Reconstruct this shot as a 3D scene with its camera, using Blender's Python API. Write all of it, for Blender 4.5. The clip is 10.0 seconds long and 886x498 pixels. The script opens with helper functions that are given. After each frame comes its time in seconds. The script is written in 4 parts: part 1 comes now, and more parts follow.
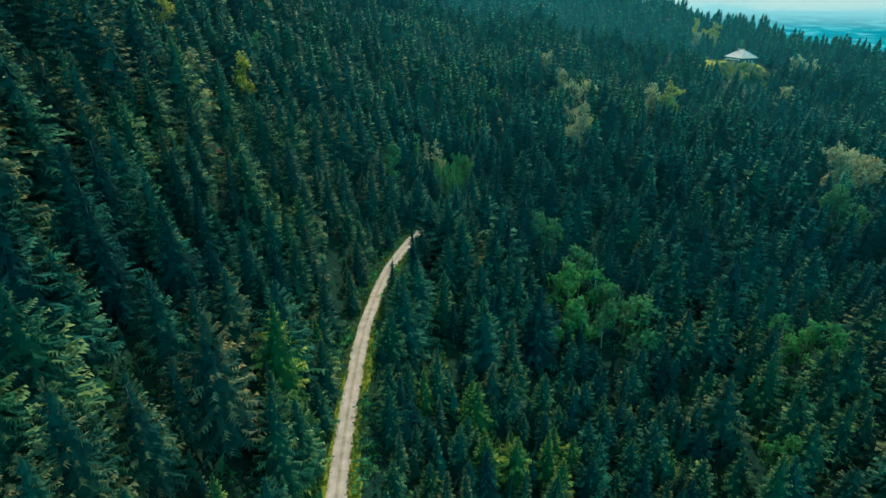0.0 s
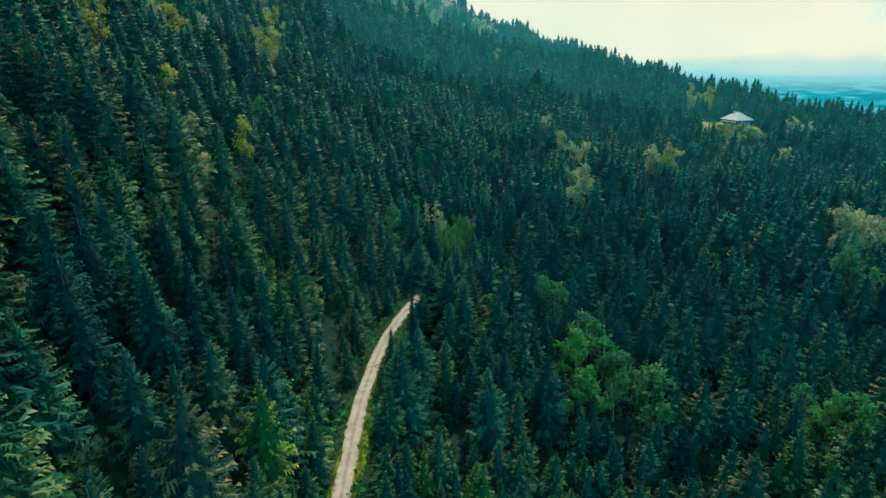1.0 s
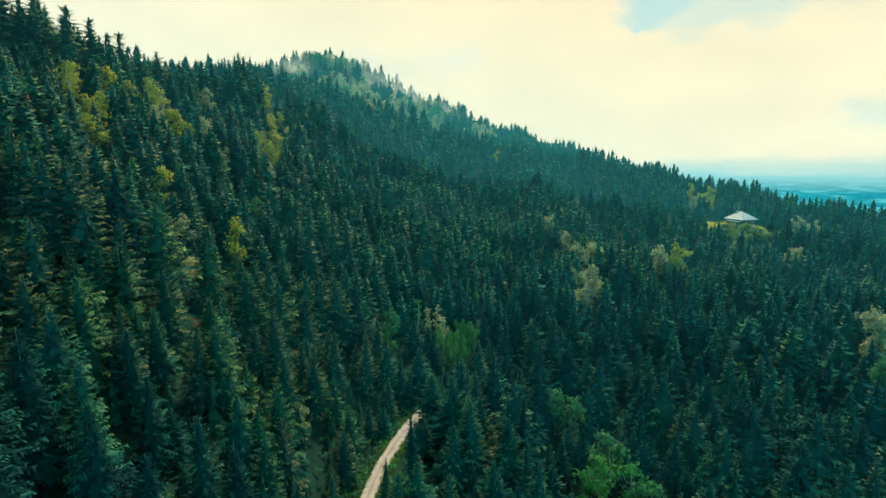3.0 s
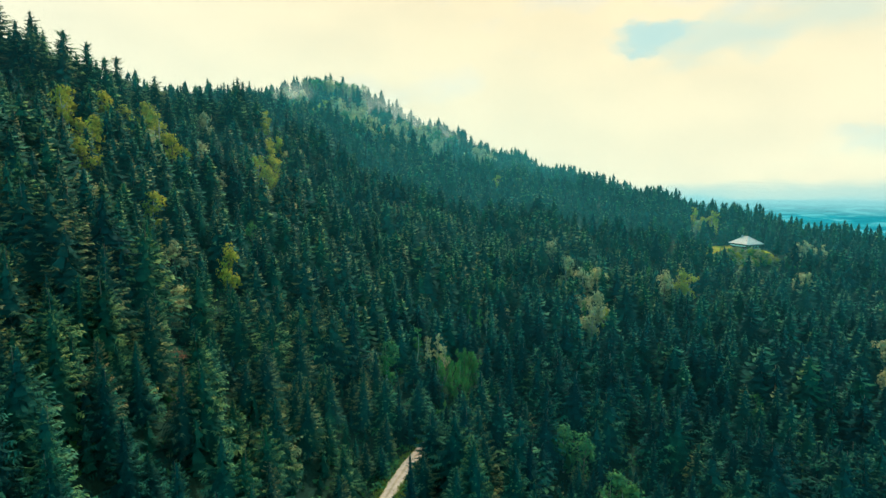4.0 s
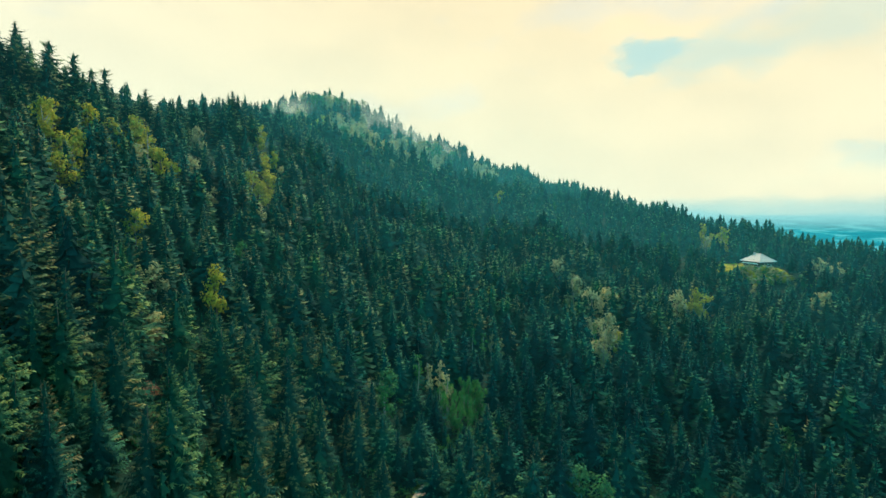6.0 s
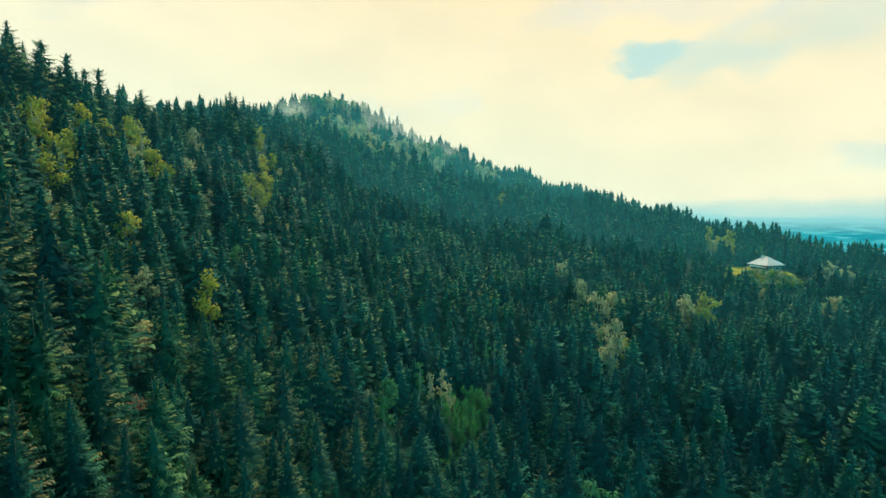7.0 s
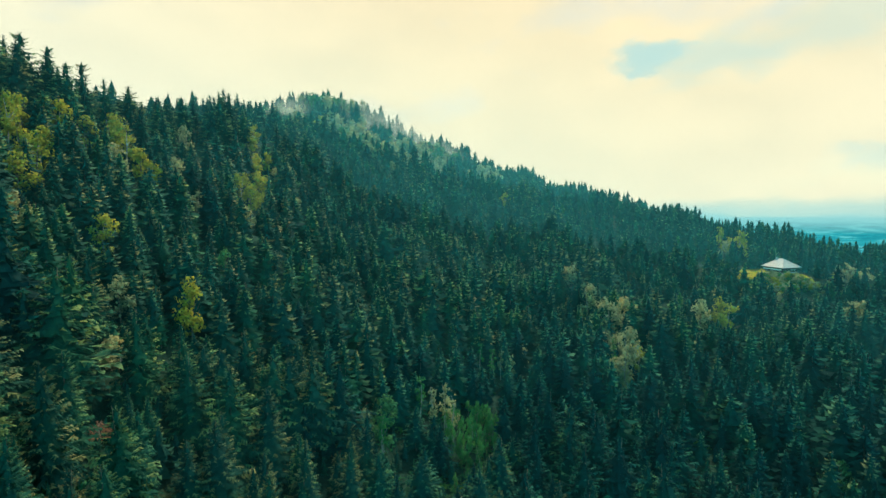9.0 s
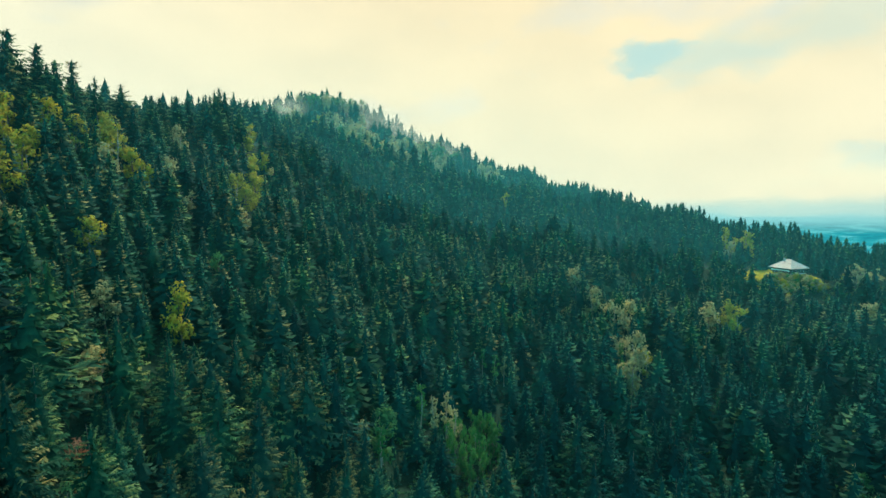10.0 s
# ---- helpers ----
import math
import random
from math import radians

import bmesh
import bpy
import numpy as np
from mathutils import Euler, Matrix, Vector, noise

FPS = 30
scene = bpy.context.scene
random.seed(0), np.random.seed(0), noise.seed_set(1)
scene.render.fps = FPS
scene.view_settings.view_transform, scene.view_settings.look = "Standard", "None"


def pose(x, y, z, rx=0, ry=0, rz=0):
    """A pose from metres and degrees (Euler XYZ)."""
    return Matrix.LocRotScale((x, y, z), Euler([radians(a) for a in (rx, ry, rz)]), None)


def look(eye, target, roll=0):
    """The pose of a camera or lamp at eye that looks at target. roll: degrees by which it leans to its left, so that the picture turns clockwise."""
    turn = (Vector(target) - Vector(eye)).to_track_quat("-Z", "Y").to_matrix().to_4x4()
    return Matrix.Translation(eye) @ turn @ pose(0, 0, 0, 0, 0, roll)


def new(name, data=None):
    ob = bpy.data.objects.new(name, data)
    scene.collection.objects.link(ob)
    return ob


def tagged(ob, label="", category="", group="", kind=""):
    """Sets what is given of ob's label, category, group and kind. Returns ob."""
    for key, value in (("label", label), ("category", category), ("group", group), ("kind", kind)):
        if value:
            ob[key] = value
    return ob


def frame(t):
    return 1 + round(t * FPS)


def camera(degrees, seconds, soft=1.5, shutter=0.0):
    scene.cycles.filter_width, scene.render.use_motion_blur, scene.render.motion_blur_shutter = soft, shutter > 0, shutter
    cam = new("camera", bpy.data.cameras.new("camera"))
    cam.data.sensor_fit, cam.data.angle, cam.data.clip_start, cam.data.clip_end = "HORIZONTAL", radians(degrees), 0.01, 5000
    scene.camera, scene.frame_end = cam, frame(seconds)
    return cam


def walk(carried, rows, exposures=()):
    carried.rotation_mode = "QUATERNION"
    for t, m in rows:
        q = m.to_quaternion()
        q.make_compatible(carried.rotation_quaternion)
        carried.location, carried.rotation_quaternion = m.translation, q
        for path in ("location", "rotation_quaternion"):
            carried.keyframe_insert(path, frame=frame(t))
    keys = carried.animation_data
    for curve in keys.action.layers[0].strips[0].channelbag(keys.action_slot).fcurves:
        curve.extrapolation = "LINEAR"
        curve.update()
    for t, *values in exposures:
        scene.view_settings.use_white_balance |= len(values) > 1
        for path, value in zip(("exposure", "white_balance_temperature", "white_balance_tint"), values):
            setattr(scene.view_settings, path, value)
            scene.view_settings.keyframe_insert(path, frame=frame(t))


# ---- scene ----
cam = camera(76.6, 10.0, 1.55)
METRES, EYE, TILT, LEAN, TURN = 80.0, 100.0, -24.6, 0.0, 0.0
ROWS = [
    (0.0, 0.0, 0.0, 0.0, 0.0, 0.0, -0.0),
    (0.5, -0.0014, 0.041, 0.0149, 0.02, 2.97, 0.09),
    (1.0, -0.0034, 0.0842, 0.0312, 0.03, 5.93, 0.15),
    (1.5, -0.0058, 0.1282, 0.0496, 0.03, 8.79, 0.18),
    (2.0, -0.008, 0.1733, 0.0691, 0.06, 11.5, 0.2),
    (2.5, -0.0094, 0.2189, 0.0893, 0.09, 13.86, 0.22),
    (4.0, -0.0163, 0.3563, 0.1509, 0.12, 18.23, 0.34),
    (4.5, -0.0184, 0.4015, 0.1717, 0.13, 18.82, 0.37),
    (5.0, -0.0204, 0.4467, 0.1922, 0.14, 19.28, 0.39),
    (5.5, -0.024, 0.4922, 0.2139, 0.13, 19.61, 0.43),
    (7.0, -0.032, 0.6291, 0.2772, 0.26, 20.11, 0.44),
    (7.5, -0.0344, 0.6744, 0.2995, 0.32, 20.14, 0.47),
    (8.0, -0.0367, 0.7214, 0.3211, 0.35, 20.15, 0.49),
    (8.5, -0.0393, 0.7685, 0.3427, 0.36, 20.16, 0.53),
    (9.0, -0.0413, 0.8154, 0.3653, 0.38, 20.16, 0.57),
    (9.5, -0.0433, 0.863, 0.3879, 0.42, 20.17, 0.61),
    (10.0, -0.0455, 0.9104, 0.4102, 0.44, 20.19, 0.68),
]
walk(cam, [(t, pose(0, 0, EYE, TILT, LEAN, TURN) @ pose(METRES * x, METRES * y, METRES * z, 90 + pitch, roll, yaw)) for t, x, y, z, yaw, pitch, roll in ROWS],
     exposures=((0.0, 0.48, 5950, 10), (1.5, 0.54, 6200, 10), (4.0, 0.60, 6500, 10), (10.0, 0.55, 6600, 10)))

# ---------------------------------------------------------------- light
SUN_AZ, SUN_EL = 16.0, 48.0                      # degrees right of ahead, above the horizon
sun_dir = Vector((math.sin(radians(SUN_AZ)) * math.cos(radians(SUN_EL)), math.cos(radians(SUN_AZ)) * math.cos(radians(SUN_EL)), math.sin(radians(SUN_EL))))

sun_data = bpy.data.lights.new("sun", "SUN")
sun_data.energy, sun_data.angle, sun_data.color = 4.9, radians(2.5), (0.96, 0.88, 0.66)
sun = new("sun", sun_data)
sun.matrix_world = look(sun_dir * 900, (0, 0, 0))


def node(tree, kind, **values):
    n = tree.nodes.new(kind)
    for key, value in values.items():
        if key in n.inputs:
            n.inputs[key].default_value = value
    return n


def ramp(tree, source, stops, smooth=False):
    r = tree.nodes.new("ShaderNodeValToRGB")
    if smooth:
        r.color_ramp.interpolation = "EASE"
    while len(r.color_ramp.elements) < len(stops):
        r.color_ramp.elements.new(0.5)
    for e, (at, c) in zip(r.color_ramp.elements, stops):
        e.position = at
        e.color = (*c, 1) if len(c) == 3 else c
    tree.links.new(source, r.inputs[0])
    return r.outputs[0]


def mix(tree, factor, a, b, how="MIX"):
    m = tree.nodes.new("ShaderNodeMix")
    m.data_type, m.blend_type = "RGBA", how
    for value, socket in ((factor, m.inputs[0]), (a, m.inputs[6]), (b, m.inputs[7])):
        if isinstance(value, bpy.types.NodeSocket):
            tree.links.new(value, socket)
        else:
            socket.default_value = value if isinstance(value, (int, float)) else (*value, 1)
    return m.outputs[2]


def math_node(tree, how, a, b=0.0, clamp=False):
    m = tree.nodes.new("ShaderNodeMath")
    m.operation, m.use_clamp = how, clamp
    for value, socket in ((a, m.inputs[0]), (b, m.inputs[1])):
        if isinstance(value, bpy.types.NodeSocket):
            tree.links.new(value, socket)
        else:
            socket.default_value = value
    return m.outputs[0]


HORIZON = (0.22, 0.47, 0.47)


def build_sky():
    world = bpy.data.worlds.new("sky")
    scene.world = world
    world.use_nodes = True
    t = world.node_tree
    t.nodes.clear()
    out = t.nodes.new("ShaderNodeOutputWorld")
    bg = t.nodes.new("ShaderNodeBackground")
    t.links.new(bg.outputs[0], out.inputs[0])
    sky = t.nodes.new("ShaderNodeTexSky")
    sky.sky_type, sky.sun_disc = "NISHITA", False
    sky.sun_elevation, sky.sun_rotation = radians(SUN_EL), radians(SUN_AZ)
    clear = mix(t, 1.0, sky.outputs[0], (0.06, 0.08, 0.08), "MULTIPLY")
    co = t.nodes.new("ShaderNodeTexCoord")
    sep = t.nodes.new("ShaderNodeSeparateXYZ")
    t.links.new(co.outputs["Generated"], sep.inputs[0])
    # cloud banks, flattened towards the horizon
    mp = t.nodes.new("ShaderNodeMapping")
    mp.inputs["Scale"].default_value = (1.0, 1.0, 2.2)
    mp.inputs["Location"].default_value = (3.1, 0.4, 1.7)
    t.links.new(co.outputs["Generated"], mp.inputs[0])
    n1 = node(t, "ShaderNodeTexNoise", Scale=2.6, Detail=9.0, Roughness=0.55)
    t.links.new(mp.outputs[0], n1.inputs["Vector"])
    n2 = node(t, "ShaderNodeTexNoise", Scale=5.5, Detail=7.0, Roughness=0.6)
    t.links.new(mp.outputs[0], n2.inputs["Vector"])
    dot = t.nodes.new("ShaderNodeVectorMath")
    dot.operation = "DOT_PRODUCT"
    t.links.new(co.outputs["Generated"], dot.inputs[0])
    dot.inputs[1].default_value = sun_dir
    glow = ramp(t, dot.outputs["Value"], [(0.0, (0, 0, 0)), (0.14, (0.08, 0.08, 0.08)), (0.38, (0.88, 0.88, 0.88)), (1.0, (1, 1, 1))])
    bank = mix(t, glow, (0.03, 1.54, 1.98), (0.74, 0.59, 0.35))
    shade = ramp(t, n2.outputs["Fac"], [(0.30, (0.90, 0.92, 0.94)), (0.58, (1, 1, 1))])
    bank = mix(t, 1.0, bank, shade, "MULTIPLY")
    cover = ramp(t, n1.outputs["Fac"], [(0.34, (0.72, 0.72, 0.72)), (0.47, (1, 1, 1))])
    # thinner cloud, with blue showing through, towards the right of the summit
    warp = node(t, "ShaderNodeTexNoise", Scale=7.0, Detail=6.0, Roughness=0.6)
    t.links.new(mp.outputs[0], warp.inputs["Vector"])
    wv = t.nodes.new("ShaderNodeVectorMath")
    wv.operation = "MULTIPLY_ADD"
    t.links.new(warp.outputs["Color"], wv.inputs[0])
    wv.inputs[1].default_value = (0.24, 0.16, 0.14)
    mid = t.nodes.new("ShaderNodeVectorMath")
    mid.operation = "SUBTRACT"
    t.links.new(co.outputs["Generated"], mid.inputs[0])
    mid.inputs[1].default_value = (0.12, 0.08, 0.07)
    t.links.new(mid.outputs[0], wv.inputs[2])
    for at, wide, thick in (((0.325, 0.917, 0.236), 0.075, 0.80), ((0.42, 0.88, 0.226), 0.12, 0.50), ((0.555, 0.795, 0.25), 0.16, 0.40), ((0.62, 0.775, 0.06), 0.06, 0.40)):
        off = t.nodes.new("ShaderNodeVectorMath")
        off.operation = "SUBTRACT"
        t.links.new(wv.outputs[0], off.inputs[0])
        off.inputs[1].default_value = Vector(at).normalized()
        flat = t.nodes.new("ShaderNodeVectorMath")
        flat.operation = "MULTIPLY"
        t.links.new(off.outputs[0], flat.inputs[0])
        flat.inputs[1].default_value = (1.0, 1.0, 2.3)
        long = t.nodes.new("ShaderNodeVectorMath")
        long.operation = "LENGTH"
        t.links.new(flat.outputs[0], long.inputs[0])
        near = math_node(t, "SUBTRACT", 1.0, math_node(t, "DIVIDE", long.outputs["Value"], wide), True)
        near = math_node(t, "MULTIPLY", ramp(t, near, [(0.0, (0, 0, 0)), (0.8, (1, 1, 1))], True), thick)
        bank = mix(t, near, bank, (0.31, 0.51, 0.51))
    sky_all = mix(t, cover, clear, bank)
    wave = math_node(t, "MULTIPLY", math_node(t, "SUBTRACT", n1.outputs["Fac"], 0.5), 0.09)
    low = ramp(t, math_node(t, "ADD", math_node(t, "ADD", sep.outputs["Z"], 0.5), wave), [(0.470, (1, 1, 1)), (0.485, (0.66, 0.66, 0.66)), (0.508, (0, 0, 0))], True)
    sky_all = mix(t, low, sky_all, HORIZON)
    t.links.new(sky_all, bg.inputs[0])
    bg.inputs[1].default_value = 1.0


build_sky()

# ---------------------------------------------------------------- materials


def material(name):
    m = bpy.data.materials.new(name)
    m.use_nodes = True
    t = m.node_tree
    return m, t, t.nodes["Principled BSDF"], t.nodes["Material Output"]


def noise_of(t, scale, detail=4.0, rough=0.55, where="Object"):
    co = t.nodes.new("ShaderNodeTexCoord")
    n = node(t, "ShaderNodeTexNoise", Scale=scale, Detail=detail, Roughness=rough)
    t.links.new(co.outputs[where], n.inputs["Vector"])
    return n.outputs["Fac"]


def bump(t, bsdf, source, strength, distance):
    b = node(t, "ShaderNodeBump", Strength=strength, Distance=distance)
    t.links.new(source, b.inputs["Height"])
    t.links.new(b.outputs[0], bsdf.inputs["Normal"])


def leafy(name, dark, light, tip, through_light):
    """Foliage: each spray has its own shade, with patches at the size of a bough and of a tree, and light coming through."""
    m, t, bsdf, out = material(name)
    geo = t.nodes.new("ShaderNodeNewGeometry")
    base = mix(t, geo.outputs["Random Per Island"], dark, light)
    n = node(t, "ShaderNodeTexNoise", Scale=0.45, Detail=3.0, Roughness=0.6)
    t.links.new(geo.outputs["Position"], n.inputs["Vector"])
    base = mix(t, ramp(t, n.outputs["Fac"], [(0.46, (0, 0, 0)), (0.72, (1, 1, 1))]), base, tip)
    n = node(t, "ShaderNodeTexNoise", Scale=0.075, Detail=2.0, Roughness=0.5)
    t.links.new(geo.outputs["Position"], n.inputs["Vector"])
    base = mix(t, 1.0, base, ramp(t, n.outputs["Fac"], [(0.30, (0.62, 0.74, 0.84)), (0.52, (1, 1, 1)), (0.72, (1.45, 1.2, 0.9))]), "MULTIPLY")
    t.links.new(base, bsdf.inputs["Base Color"])
    bsdf.inputs["Roughness"].default_value = 0.85
    bsdf.inputs["Specular IOR Level"].default_value = 0.06
    tr = t.nodes.new("ShaderNodeBsdfTranslucent")
    t.links.new(base, tr.inputs[0])
    ms = t.nodes.new("ShaderNodeMixShader")
    ms.inputs[0].default_value = through_light
    t.links.new(bsdf.outputs[0], ms.inputs[1])
    t.links.new(tr.outputs[0], ms.inputs[2])
    t.links.new(ms.outputs[0], out.inputs[0])
    return m


def barky(name, a, b):
    m, t, bsdf, out = material(name)
    f = noise_of(t, 5.0, 6.0)
    t.links.new(ramp(t, f, [(0.3, a), (0.7, b)]), bsdf.inputs["Base Color"])
    bsdf.inputs["Roughness"].default_value = 0.9
    bump(t, bsdf, f, 0.6, 0.05)
    return m


# body colours, held darker than the tips so crowns look shaded inside
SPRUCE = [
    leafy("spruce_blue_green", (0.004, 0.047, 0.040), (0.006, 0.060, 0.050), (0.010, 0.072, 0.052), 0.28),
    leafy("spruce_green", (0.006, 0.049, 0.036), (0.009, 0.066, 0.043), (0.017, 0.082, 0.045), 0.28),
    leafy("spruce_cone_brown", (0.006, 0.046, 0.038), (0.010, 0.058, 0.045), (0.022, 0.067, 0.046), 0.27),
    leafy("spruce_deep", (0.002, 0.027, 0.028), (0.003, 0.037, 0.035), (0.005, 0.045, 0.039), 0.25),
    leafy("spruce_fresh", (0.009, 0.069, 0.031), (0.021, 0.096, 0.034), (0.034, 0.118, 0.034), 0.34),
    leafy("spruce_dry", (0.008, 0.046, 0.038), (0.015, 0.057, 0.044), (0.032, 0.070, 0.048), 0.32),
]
# this year's shoots on the outer twigs, paler and warmer to paint in sunlit tips
LIT_SHOOTS = [
    leafy("lit_shoots_blue_green", (0.040, 0.153, 0.104), (0.064, 0.185, 0.111), (0.106, 0.218, 0.104), 0.45),
    leafy("lit_shoots_green", (0.073, 0.171, 0.090), (0.115, 0.214, 0.096), (0.194, 0.260, 0.090), 0.45),
    leafy("lit_shoots_brown", (0.085, 0.146, 0.080), (0.132, 0.169, 0.084), (0.190, 0.192, 0.088), 0.42),
    leafy("lit_shoots_deep", (0.009, 0.086, 0.073), (0.016, 0.104, 0.084), (0.027, 0.122, 0.080), 0.38),
    leafy("lit_shoots_fresh", (0.134, 0.253, 0.065), (0.212, 0.306, 0.067), (0.311, 0.351, 0.073), 0.48),
    leafy("lit_shoots_dry", (0.100, 0.136, 0.078), (0.146, 0.150, 0.080), (0.205, 0.176, 0.090), 0.38),
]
SHARES = (0.31, 0.27, 0.24, 0.158, 0.008, 0.014)
BROAD = [
    leafy("leaf_teal_green", (0.022, 0.108, 0.055), (0.045, 0.155, 0.066), (0.070, 0.190, 0.068), 0.45),
    leafy("leaf_fresh_green", (0.022, 0.140, 0.048), (0.046, 0.190, 0.058), (0.080, 0.222, 0.062), 0.5),
    leafy("leaf_yellow", (0.150, 0.185, 0.030), (0.280, 0.290, 0.042), (0.370, 0.345, 0.050), 0.52),
    leafy("leaf_pale", (0.172, 0.205, 0.112), (0.284, 0.297, 0.152), (0.370, 0.352, 0.178), 0.50),
]
DEAD = leafy("dead_spruce_needles", (0.060, 0.035, 0.025), (0.170, 0.090, 0.060), (0.220, 0.130, 0.080), 0.1)
GRASS = leafy("grass_blades", (0.050, 0.115, 0.024), (0.110, 0.180, 0.036), (0.170, 0.200, 0.042), 0.3)
BARK = barky("spruce_bark", (0.055, 0.042, 0.034), (0.150, 0.118, 0.092))
PALE_BARK = barky("pale_bark", (0.12, 0.11, 0.09), (0.30, 0.28, 0.24))


def ground_material():
    m, t, bsdf, out = material("forest_floor")
    a = ramp(t, noise_of(t, 0.06, 5.0), [(0.35, (0.005, 0.022, 0.018)), (0.55, (0.008, 0.030, 0.021)), (0.75, (0.015, 0.030, 0.020))])
    b = ramp(t, noise_of(t, 1.3, 6.0), [(0.3, (0.55, 0.55, 0.55)), (0.7, (1.25, 1.25, 1.25))])
    t.links.new(mix(t, 1.0, a, b, "MULTIPLY"), bsdf.inputs["Base Color"])
    bsdf.inputs["Roughness"].default_value = 0.95
    bsdf.inputs["Specular IOR Level"].default_value = 0.05
    bump(t, bsdf, noise_of(t, 2.2, 6.0), 0.8, 0.3)
    return m


def meadow_material(name="meadow_grass", tint=(1, 1, 1)):
    m, t, bsdf, out = material(name)
    a = ramp(t, noise_of(t, 0.18, 5.0), [(0.32, (0.105, 0.115, 0.009)), (0.55, (0.190, 0.160, 0.009)), (0.72, (0.215, 0.165, 0.014))])
    b = ramp(t, noise_of(t, 3.0, 6.0), [(0.3, (0.65, 0.7, 0.6)), (0.7, (1.15, 1.15, 1.1))])
    t.links.new(mix(t, 1.0, mix(t, 1.0, a, b, "MULTIPLY"), tint, "MULTIPLY"), bsdf.inputs["Base Color"])
    bsdf.inputs["Roughness"].default_value = 0.9
    bsdf.inputs["Specular IOR Level"].default_value = 0.05
    bump(t, bsdf, noise_of(t, 6.0, 5.0), 0.7, 0.12)
    return m


def gravel_material(name, a, b):
    m, t, bsdf, out = material(name)
    base = ramp(t, noise_of(t, 0.5, 6.0), [(0.32, a), (0.68, b)])
    fine = ramp(t, noise_of(t, 14.0, 5.0), [(0.3, (0.72, 0.72, 0.72)), (0.7, (1.18, 1.16, 1.12))])
    t.links.new(mix(t, 1.0, base, fine, "MULTIPLY"), bsdf.inputs["Base Color"])
    bsdf.inputs["Roughness"].default_value = 0.92
    bsdf.inputs["Specular IOR Level"].default_value = 0.12
    bump(t, bsdf, noise_of(t, 20.0, 4.0), 0.5, 0.04)
    return m


def plain_material(name, a, b, scale, rough, metal=0.0, strength=0.2):
    m, t, bsdf, out = material(name)
    f = noise_of(t, scale, 6.0)
    t.links.new(ramp(t, f, [(0.3, a), (0.7, b)]), bsdf.inputs["Base Color"])
    bsdf.inputs["Roughness"].default_value = rough
    bsdf.inputs["Metallic"].default_value = metal
    bump(t, bsdf, f, strength, 0.03)
    return m


FLOOR = ground_material()
MEADOW = meadow_material()
VERGE = meadow_material("verge_grass_sheet", (0.62, 0.86, 1.6))
DRY_GRASS = meadow_material("dry_pale_grass", (0.75, 1.05, 6.0))
GRAVEL = gravel_material("pale_gravel", (0.20, 0.17, 0.155), (0.30, 0.26, 0.235))
CROWN = gravel_material("gravel_crown", (0.13, 0.115, 0.085), (0.25, 0.21, 0.17))
SHOULDER = gravel_material("gravel_shoulder", (0.16, 0.15, 0.10), (0.28, 0.24, 0.18))
ROOF = plain_material("pale_roof_sheet", (0.22, 0.195, 0.185), (0.29, 0.26, 0.245), 0.7, 0.75)
TIMBER = plain_material("dark_timber", (0.030, 0.024, 0.020), (0.075, 0.058, 0.045), 2.0, 0.8)
PLASTER = plain_material("white_plaster", (0.62, 0.60, 0.55), (0.78, 0.76, 0.70), 1.2, 0.85)
STONE = plain_material("grey_stone", (0.20, 0.19, 0.18), (0.36, 0.34, 0.32), 1.4, 0.9)
BRICKWORK = plain_material("chimney_render", (0.26, 0.22, 0.20), (0.40, 0.35, 0.31), 2.0, 0.9)
GLASS = plain_material("window_glass", (0.02, 0.03, 0.035), (0.03, 0.04, 0.045), 0.5, 0.08, 0.0, 0.0)


def distance_material():
    """Glowing backdrop of lowland far behind the hills, with the haze painted in towards its top."""
    m, t, bsdf, out = material("far_lowland_backdrop")
    t.nodes.remove(bsdf)
    co = t.nodes.new("ShaderNodeTexCoord")
    mp = t.nodes.new("ShaderNodeMapping")
    mp.inputs["Scale"].default_value = (0.006, 0.006, 0.06)
    t.links.new(co.outputs["Object"], mp.inputs[0])
    n = node(t, "ShaderNodeTexNoise", Scale=1.0, Detail=6.0, Roughness=0.6)
    t.links.new(mp.outputs[0], n.inputs["Vector"])
    sep = t.nodes.new("ShaderNodeSeparateXYZ")
    t.links.new(co.outputs["Object"], sep.inputs[0])
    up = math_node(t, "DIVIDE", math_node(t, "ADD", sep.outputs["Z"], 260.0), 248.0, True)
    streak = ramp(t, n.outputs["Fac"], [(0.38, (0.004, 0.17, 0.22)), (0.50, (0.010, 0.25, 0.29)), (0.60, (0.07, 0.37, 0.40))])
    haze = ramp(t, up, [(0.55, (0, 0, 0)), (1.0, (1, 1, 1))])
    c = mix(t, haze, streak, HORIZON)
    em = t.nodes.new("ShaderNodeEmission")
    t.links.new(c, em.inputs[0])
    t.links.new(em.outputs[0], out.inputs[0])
    return m


# ---------------------------------------------------------------- the lie of the land
PLANES = ((-25.9, 0.044, 0.076), (0.6, -0.747, -0.076), (-53.3, -0.079, 0.230), (-62.3, -0.592, 0.227))
ROAD = ((-6, -190), (-9, -120), (-12, -50), (-17, 20), (-19, 60), (-21.5, 100), (-22, 140), (-18.5, 175), (-10.5, 205), (0, 228), (11, 248), (27, 262), (48, 271), (72, 274))
HOUSE = (242.0, 479.0, 48.0)


def soft(v, w):
    return w * np.logaddexp(0, v / w)


def step(v, a, b):
    t = np.clip((v - a) / (b - a), 0, 1)
    return t * t * (3 - 2 * t)


